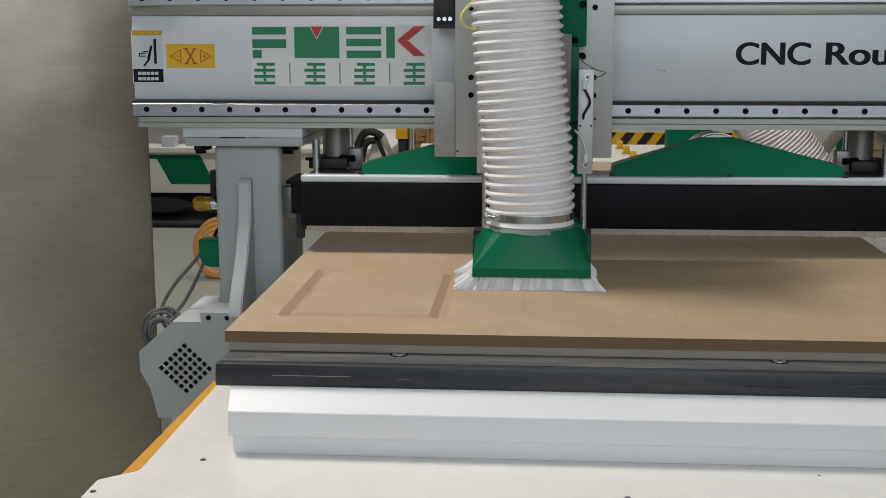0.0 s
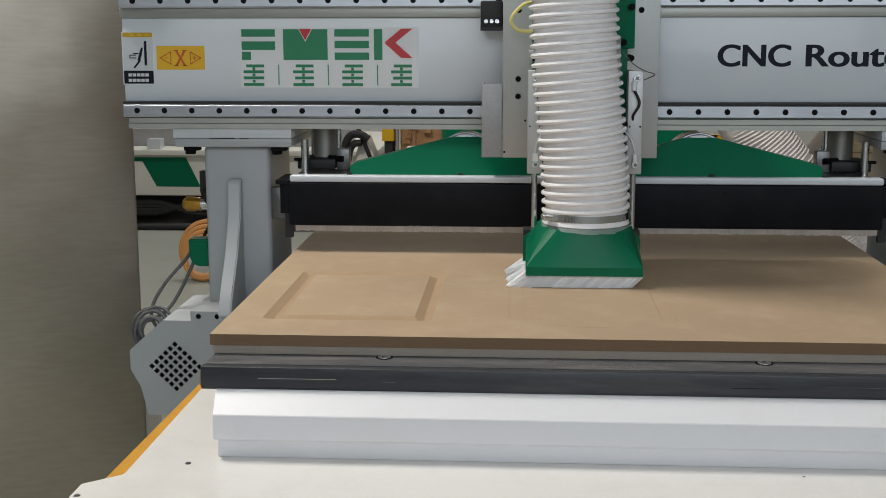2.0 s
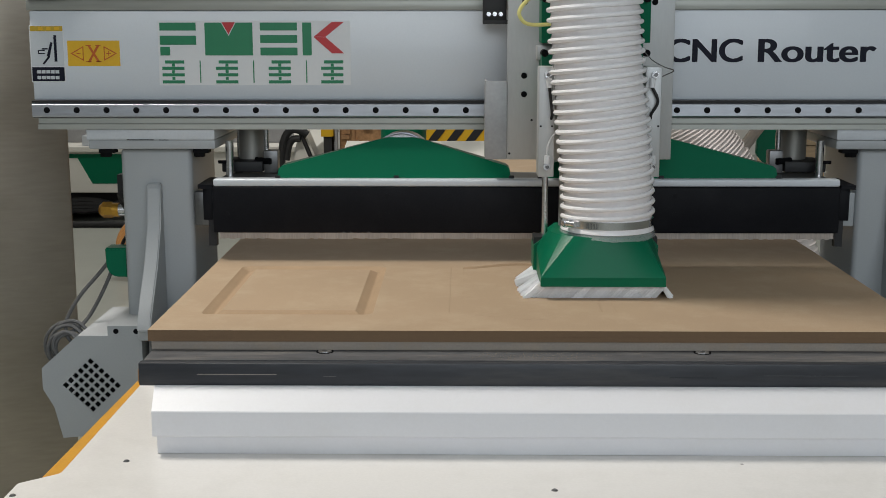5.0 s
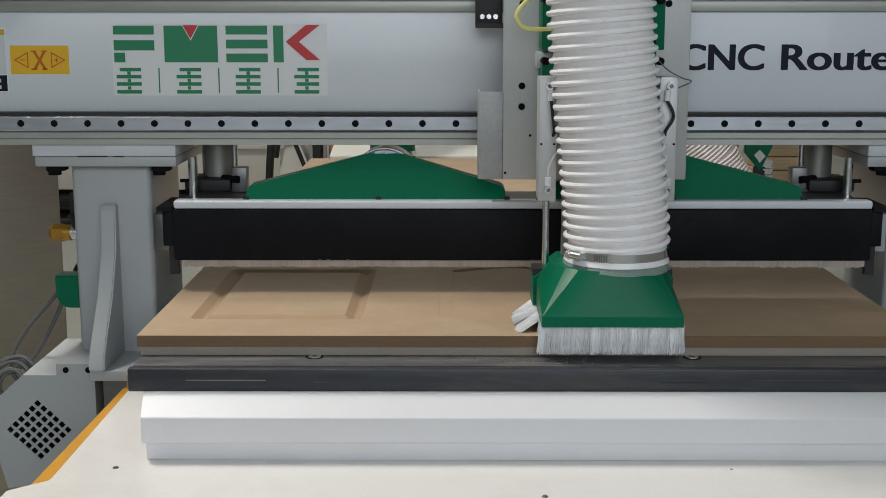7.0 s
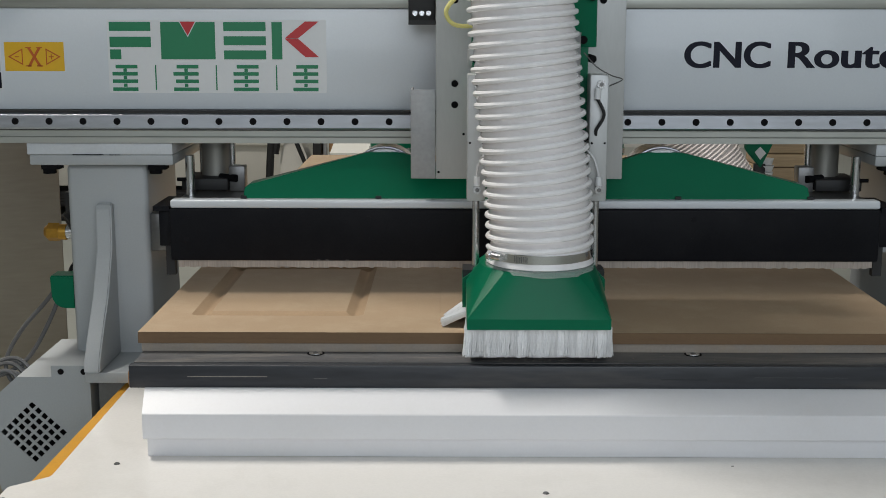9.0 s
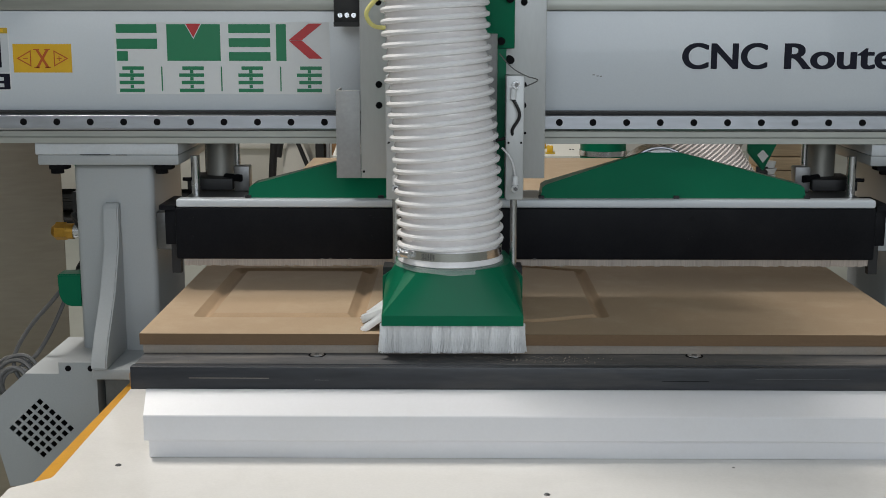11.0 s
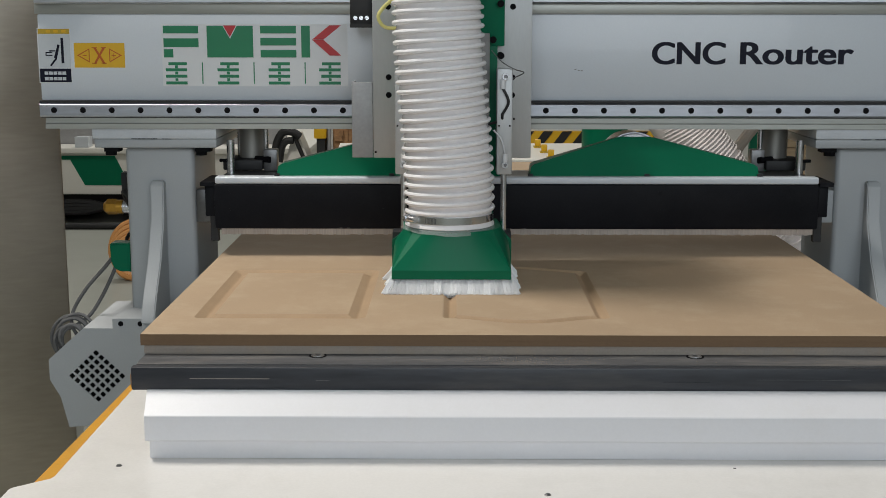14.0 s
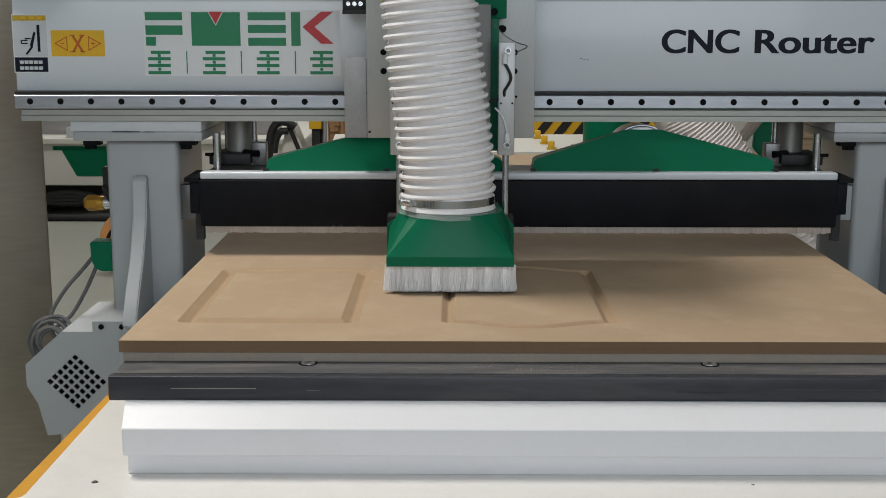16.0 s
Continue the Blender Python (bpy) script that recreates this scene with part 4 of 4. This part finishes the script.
part("clamp_screw", R((HX - 0.0800, HY - 0.040, 0.1288), (HX - 0.0755, HY - 0.046, 0.1285), 0.0080, 6), M_STEEL, clamp)
cs = bmesh.new()
for i in range(8):
    a = radians(238 + 2.0 * i)
    c = Vector((HX + 0.0808 * math.cos(a), HY + 0.0808 * math.sin(a), 0))
    box(cs, c.x - 0.0006, c.x + 0.0006, c.y - 0.001, c.y + 0.001, 0.1232, 0.1325)
part("clamp_slots", cs, M_DARKST, clamp)

# bristle tufts under the hood's rim
BL = 0.0455


def tuft_mesh(seed, count=110, wide=0.0130):
    r = random.Random(seed)
    bm = bmesh.new()
    for i in range(count):
        x, y = r.uniform(-wide / 2, wide / 2), r.uniform(-0.003, 0.003)
        dx, dy = r.uniform(-0.0035, 0.0035), r.uniform(-0.003, 0.003)
        ln = BL * r.uniform(0.90, 1.03)
        prev = None
        for k in range(4):
            u = k / 3
            w = 0.00085 * (1 - 0.35 * u)
            c = Vector((x + dx * u * u, y + dy * u * u, -ln * u))
            cur = [bm.verts.new(c + Vector((w * math.cos(q), w * math.sin(q), 0))) for q in (0.3, 2.4, 4.5)]
            if prev:
                for j in range(3):
                    bm.faces.new((prev[j], prev[(j + 1) % 3], cur[(j + 1) % 3], cur[j]))
            prev = cur
    return to_mesh("bristle_tuft", bm, M_BRISTLE, smooth=False)


tuft_kinds = [tuft_mesh(20 + i) for i in range(5)]
TUFTS = []
rng = random.Random(11)
for side, n, a, b in (("front", 22, (0.0185, -0.0235), (0.2260, -0.0235)), ("left", 15, (0.0185, -0.016), (0.0185, 0.152)), ("right", 15, (0.2260, -0.016), (0.2260, 0.152)), ("back", 16, (0.0185, 0.1580), (0.2260, 0.1580))):
    for i in range(n):
        u = i / (n - 1)
        x, y = a[0] + (b[0] - a[0]) * u, a[1] + (b[1] - a[1]) * u
        tf = share("bristle_tuft", tuft_kinds[rng.randrange(5)], hood, x, y, 0.027)
        TUFTS.append((tf, side, x, y, rng.uniform(-7, 7), rng.uniform(-6, 6), 90 if side in ("left", "right") else 0))

# ---- the workshop behind ----
cab = thing("steel_cabinet", "tall brushed stainless steel cabinet on the floor", "cabinet", x=-1.102, y=1.2, z=0)
cab.rotation_euler.z = radians(20)
part("cabinet_body", B(-2.0, 0.0, 0.0, 0.7, 0.03, 2.4, bevel=0.006), M_STAIN, cab)
part("plinth", B(-1.98, -0.03, 0.03, 0.68, 0.0, 0.0298), M_RUBBER, cab)

far = thing("far_router", "white router with green stripe on the workshop floor", "machine")
part("far_body", B(-4.6, -1.2, 6.5, 7.9, -0.672, -0.385, bevel=0.01), M_CREAM, far)
part("far_table", B(-4.7, -1.1, 6.42, 8.0, -0.3845, -0.345, bevel=0.01), M_CREAM, far)
part("far_stripe", prism(bmesh.new(), [(-2.80, -0.405), (-2.80, -0.432), (-2.742, -0.432), (-2.648, -0.607), (-2.340, -0.607), (-2.437, -0.405)], 6.494, 6.5), M_GREEN, far, "green painted parallelogram", smooth=False)
part("far_block", B(-2.69, -2.60, 6.45, 6.55, -0.3445, -0.275), M_WHITE, far)
part("far_rail", B(-4.5, -1.3, 6.7, 6.8, -0.3445, -0.225), M_SHEET, far)
for x in (-4.3, -3.0, -1.5):
    part("far_leg", B(x, x + 0.1, 6.7, 7.7, -0.88, -0.672), M_RUBBER, far)
# black box added in place of the shade beneath the body
part("far_under_shade", B(-4.5, -1.3, 6.62, 7.8, -0.80, -0.673), M_RUBBER, far)
for i in range(4):
    part("far_cable", S([(-4.2, 6.56, -0.74 - 0.01 * i), (-3.3, 6.52, -0.80 + 0.02 * i), (-2.7, 6.5, -0.72 - 0.025 * i), (-2.3, 6.5, -0.80 + 0.03 * i), (-1.6, 6.55, -0.75)], 0.022, 8), M_RUBBER, far)
floor_pipe = solid("floor_pipe", R((-4.6, 6.3, 0.022), (-0.8, 6.3, 0.022), 0.022, 12), M_RUBBER, "black pipe lying on the workshop floor", "pipe")

oh = thing("hose_coil", "coil of orange hose standing on the floor", "hose", z=0)
for i in range(4):
    r = 0.105 + 0.012 * i
    part("hose_turn", S([(-1.845 + r * math.cos(k * math.pi / 6), 4.65 + 0.04 * math.sin(k * math.pi / 6) + 0.02 * i, 0.125 + 0.012 * i + (r + 0.004) * math.sin(k * math.pi / 6)) for k in range(12)], 0.016, 8, 4, closed=True), M_OHOSE, oh)

stand = thing("bent_hose_stand", "black bent hose on a grey floor stand", "hose stand", y=5.0)
part("stand_hose", S([(-1.15, 0, -0.88), (-1.14, 0, -0.5), (-1.125, 0, -0.26), (-1.112, 0, -0.17), (-1.075, 0, -0.115), (-1.02, 0, -0.115), (-0.98, 0, -0.14)], 0.022, 10), M_RUBBER, stand)
part("stand_hose", S([(-1.10, 0, -0.28), (-1.085, 0, -0.20), (-1.06, 0, -0.165), (-1.02, 0, -0.16)], 0.020, 10), M_RUBBER, stand)
part("stand_pole", R((-1.06, 0.02, -0.03), (-0.72, 0.02, -0.88), 0.012, 12), M_RUBBER, stand)
part("stand_chute", prism(bmesh.new(), [(-1.03, -0.13), (-1.00, -0.13), (-0.93, -0.30), (-0.90, -0.88), (-1.09, -0.88), (-1.08, -0.30)], 0.05, 0.25), M_CREAM, stand)

tote = thing("yellow_tote", "yellow bin on a black stand", "bin", y=5.0)
part("bin", B(-0.905, -0.838, 0, 0.3, -0.150, -0.03, bevel=0.004), M_STYEL, tote)
part("bin_stand", B(-0.893, -0.848, 0.02, 0.28, -0.88, -0.1505), M_RUBBER, tote)
post = solid("steel_post", R((-0.826, 5.05, 0), (-0.826, 5.05, 1.4), 0.012, 12), M_SHEET, "thin galvanised steel post", "post")
crates = thing("wood_offcuts", "stack of brown wooden offcuts and cartons", "wood stack", y=5.1)
rng = random.Random(5)
for i in range(12):
    x, z = -0.81 + 0.04 * (i % 4), -0.88 + 0.30 * (i // 4)
    part("offcut", B(x, x + 0.045, 0.0 + rng.uniform(0, 0.03), 0.35, z, z + 0.29 + rng.uniform(-0.02, 0.008)), M_CARD, crates)
for i in range(9):
    x = -0.80 + rng.uniform(0, 0.12)
    part("offcut", B(x, x + rng.uniform(0.02, 0.05), -0.02, 0.2, -0.20 + 0.03 * i, -0.175 + 0.03 * i), M_CARD, crates)
part("offcut", B(-0.66, -0.36, 0.02, 0.4, -0.88, -0.02), M_CARD, crates)

con = thing("control_table", "cream machine table with yellow clips and hazard bar", "machine table", y=3.0)
part("table_top", along_x(bmesh.new(), [(0.0, -0.052), (0.0, -0.075), (0.30, -0.075), (0.30, -0.013), (0.27, -0.013)], -0.6, 0.42), M_CREAM, con)
part("table_front", B(-0.58, 0.41, 0.03, 0.28, -0.88, -0.0755), M_CARD, con, "peach coloured wooden front")
for i in range(3):
    x, y, z = 0.262 - 0.021 * i, 0.045 + 0.085 * i, -0.0445 + 0.0125 * i
    part("clip", B(x - 0.012, x + 0.012, y, y + 0.02, z, z + 0.030, bevel=0.004), M_STYEL, con, "yellow plastic clip")
    part("clip_base", B(x - 0.018, x + 0.020, y - 0.01, y + 0.03, z - 0.010, z + 0.003), M_STOLIVE, con)
for i in range(2):
    part("dot", B(0.345 + 0.012 * i, 0.350 + 0.012 * i, 0.10, 0.11, -0.039, -0.0345), M_HOLE, con)
bar = thing("hazard_bar", "yellow and black striped barrier bar", "barrier", y=4.0)
part("bar_board", B(-0.4, 0.9, 0.0, 0.03, -0.088, -0.022), M_STYEL, bar)
for i in range(14):
    x = -0.38 + 0.09 * i
    part("stripe", prism(bmesh.new(), [(x, -0.088), (x + 0.045, -0.088), (x + 0.095, -0.022), (x + 0.050, -0.022)], -0.003, 0.0), M_RUBBER, bar, smooth=False)
for x in (-0.35, 0.85):
    part("bar_post", B(x, x + 0.04, 0.005, 0.03, -0.88, -0.0882), M_RUBBER, bar)


def duct(x):
    d = thing("green_duct", "upright green suction duct with a steel clamp", "duct", x=x, y=2.9, group="green ducts")
    part("pipe", R((0, 0, -0.10), (0, 0, 0.60), 0.088, 32), M_GREEN, d)
    part("foot_ring", R((0, 0, -0.12), (0, 0, -0.10), 0.11, 32), M_STEEL, d)
    part("clamp_ring", R((0, 0, -0.035), (0, 0, -0.015), 0.092, 32), M_STEEL, d)
    part("stem", R((0, 0, -0.88), (0, 0, -0.12), 0.06, 20), M_GREEN, d)
    return d


duct(0.455)
duct(-0.346)


def far_hose(name, pts, r, material, label, pitch=0.026):
    """A ribbed hose hanging behind the machine."""
    P = [Vector(p) for p in pts]
    ob = thing(name, label, "hose", z=Z0)
    part("skin", S(pts, r * 0.95, 20, 8), material, ob)
    bm = bmesh.new()
    total = sum((b - a).length for a, b in zip(P, P[1:]))
    n = int(total / pitch)
    for i in range(n):
        d = total * i / n
        for a, b in zip(P, P[1:]):
            L = (b - a).length
            if d <= L:
                c = a + (b - a) * (d / L)
                t = (b - a).normalized()
                break
            d -= L
        s = t.cross(Vector((0, 1, 0.1))).normalized()
        u = s.cross(t)
        ring = []
        for k in range(24):
            q = 2 * math.pi * k / 24
            rad = s * math.cos(q) + u * math.sin(q)
            ring.append([bm.verts.new(c + rad * (r + 0.0045 * math.cos(w)) + t * (min(0.006, pitch * 0.33) * math.sin(w))) for w in (0, 1.57, 3.14, 4.71)])
        for k in range(24):
            a4, b4 = ring[k], ring[(k + 1) % 24]
            for j in range(4):
                bm.faces.new((a4[j], a4[(j + 1) % 4], b4[(j + 1) % 4], b4[j]))
    part("ribs", bm, M_RIB if material is M_FILMH else M_PINK, ob)
    return ob


far_hose("suction_hose", [(0.66, 3.0, 0.60), (0.70, 3.0, 0.20), (0.80, 3.0, 0.05), (0.90, 3.0, -0.07), (1.05, 3.0, -0.30), (1.17, 3.0, -0.60), (1.20, 3.0, -0.88)], 0.114, M_PINK, "white ribbed suction hose hanging behind", 0.0145)
far_hose("suction_hose", [(1.22, 3.2, -0.30), (1.28, 3.2, -0.42), (1.34, 3.2, -0.60), (1.36, 3.2, -0.88)], 0.06, M_PINK, "dusty peach ribbed hose hanging behind", 0.03)
board_stand = thing("green_panel_stand", "dark green tapered machine panel with a white tag", "machine panel", y=3.6)
gp = prism(bmesh.new(), [(1.195, 0.32), (1.335, 0.32), (1.312, -0.055), (1.252, -0.185), (1.180, -0.100)], 0.0, 0.03)
bmesh.ops.bevel(gp, geom=list(gp.edges), offset=0.004, segments=2, affect="EDGES")
part("panel_plate", gp, M_GREEN, board_stand)
part("panel_tag", prism(bmesh.new(), [(1.222, -0.112), (1.248, -0.146), (1.272, -0.116), (1.246, -0.088)], -0.004, -0.0005), M_FILM, board_stand, "white paper tag", smooth=False)
part("panel_foot", B(1.225, 1.275, 0.005, 0.028, -0.88, -0.165, bevel=0.003), M_RUBBER, board_stand)
strap = thing("bent_strap", "tan bent strap hanging behind the machine", "strap", y=3.55)
part("strap_band", S([(1.055, 0, -0.88), (1.058, 0, -0.35), (1.075, 0, -0.16), (1.11, 0, -0.07), (1.15, 0, -0.01), (1.19, 0, 0.05), (1.21, 0, 0.14), (1.215, 0, 0.32)], 0.026, 10), M_SPOIL, strap)
pile = thing("plank_pile", "upright pile of sawn pine planks on the floor", "plank pile", y=3.75)
rng = random.Random(21)
for i in range(14):
    z = -0.88 + 0.062 * i
    part("plank", B(1.292 + rng.uniform(-0.012, 0.012), 1.52 + rng.uniform(-0.02, 0.02), rng.uniform(0, 0.02), 0.3, z, z + 0.058, bevel=0.002), M_PINE, pile)
cups = thing("cup_stack", "stack of white plastic cups on a black post", "cups", y=3.62)
part("post", B(1.262, 1.302, 0.0, 0.04, -0.88, -0.262), M_RUBBER, cups)
for i in range(4):
    part("cup", R((1.282, 0.02, -0.26 + 0.030 * i), (1.282, 0.02, -0.234 + 0.030 * i), 0.030, 24, 0.040 - 0.004 * (i % 2)), M_FILM, cups)

# ---- what moves ----
GY = [(0, 0.374), (0.5, 0.382), (1, 0.394), (1.5, 0.409), (2, 0.414), (2.5, 0.411), (3, 0.399), (3.5, 0.383), (4, 0.374), (4.12, 0.372), (4.6, 0.311), (5.2, 0.233), (5.8, 0.155), (6.5, 0.066), (6.98, 0.002), (7.15, 0.001), (7.5, 0.001), (8, -0.011), (8.5, -0.025), (9, -0.033), (9.3, -0.034), (9.8, -0.028), (10.3, -0.016), (10.8, -0.004), (11.15, 0.0), (11.3, 0.002), (11.5, 0.024), (12, 0.093), (12.5, 0.152), (13, 0.221), (13.5, 0.284), (14, 0.350), (14.2, 0.373), (14.5, 0.374), (15, 0.374), (15.5, 0.360), (16, 0.335)]
CX = [(0, -0.252), (0.5, -0.223), (1, -0.192), (1.5, -0.164), (2, -0.129), (2.5, -0.097), (3, -0.065), (3.5, -0.037), (4, -0.004), (4.1, -0.001), (6.5, -0.001), (7, 0.0), (7.15, 0.0), (7.5, -0.021), (8, -0.054), (8.5, -0.082), (9, -0.116), (9.8, -0.167), (10.5, -0.212), (11.1, -0.251), (11.25, -0.253), (11.5, -0.253), (12, -0.253), (14, -0.250), (16, -0.250)]
HZ = [(0, 0.0), (14.2, 0.0), (14.5, 0.009), (14.9, 0.0225), (15.1, 0.0235), (16, 0.0265)]


def at(rows, t):
    return float(np.interp(t, [r[0] for r in rows], [r[1] for r in rows]))


def lean(side, y, t):
    """How the bristles of one side lean: about x and about y, in degrees."""
    over = y + at(GY, t) > 0.012
    if t >= 14.85:
        return 0, 0
    if side == "front":
        if not over:
            return 0, 0
        if t < 0.3:
            return -28, 6
        if t < 4.1:
            return -6, 48
        if t < 6.9:
            return 10, 40
        return -53, 2 if t < 14.3 else 6
    if side == "back":
        return (45, 15) if t < 14.3 else (25, 0)
    if not over:
        return 0, 0
    if side == "left":
        return (0, 34 if t > 11.6 else 58) if y + at(GY, t) > 0.03 else (0, 12)
    return (0, 40) if 0.3 < t < 4.1 else (0, -14 if 6.8 < t < 11.4 else -34)


def motions():
    ts = sorted({r[0] for r in GY + CX + HZ})
    walk(gantry, [(t, pose(0, y, Z0)) for t, y in GY])
    walk(slide, [(t, pose(at(CX, t), at(GY, t), Z0)) for t in ts])
    walk(head, [(t, pose(at(CX, t), at(GY, t), Z0 + at(HZ, t))) for t in ts])
    # the loose hose end shifts on its neck as the head goes across
    base = Vector((HX, HY, 0.13))
    ends = sorted({r[0] for r in CX})
    for ob in (sleeve, clamp, cuff, neck):
        walk(ob, [(t, pose(0.0007 + 0.078 * at(CX, t), 0, 0)) for t in ends])
    tilts = ((0, -0.4), (3.5, -0.6), (7, -1.2), (9, -1.1), (11.3, 0.3), (14.1, 0.5), (14.9, -0.9), (16, -1.6))
    walk(hose, [(t, Matrix.Translation(base + Vector((0.0007 + 0.078 * at(CX, t), 0, 0))) @ pose(0, 0, 0, 0, at(tilts, t), 0) @ Matrix.Translation(-base)) for t in sorted(set(ends) | {r[0] for r in tilts})])
    for ob, side, x, y, j1, j2, spin in TUFTS:
        rows = []
        for t in (0, 0.25, 0.6, 2, 4.0, 4.4, 6.3, 6.7, 7.0, 7.4, 9, 11.2, 11.5, 11.9, 13, 14.2, 14.5, 14.9, 16):
            rx, ry = lean(side, y, t)
            k = 0.35 if rx == 0 and ry == 0 else 1.5 if side == "left" else 0.6
            if side == "front" and k > 0.5 and rx < 0:
                ry += ((x - 0.122) / 0.105) ** 3 * (-24 if t > 11 else -46) if t > 11 or t < 0.3 else 0
            rows.append((t, Matrix.Translation((x, y, 0.027)) @ pose(0, 0, 0, rx + j1 * k, ry + j2 * k, 0) @ pose(0, 0, 0, 0, 0, spin)))
        walk(ob, rows)
    # the tool goes top, right, bottom, left
    legs = ((0.0, 4.05), (4.12, 6.98), (7.15, 11.15), (11.3, 14.2))
    n = len(SLUGS) // 4
    for i, ob in enumerate(SLUGS):
        a, b = legs[i // n]
        t = max(a + (b - a) * ((i % n) + 0.5) / n, 0.15)
        walk(ob, [(0, pose(0, 0, 0)), (t - 0.1, pose(0, 0, 0)), (t + 0.1, pose(0, 0, -0.0112)), (16, pose(0, 0, -0.0112))])


motions()
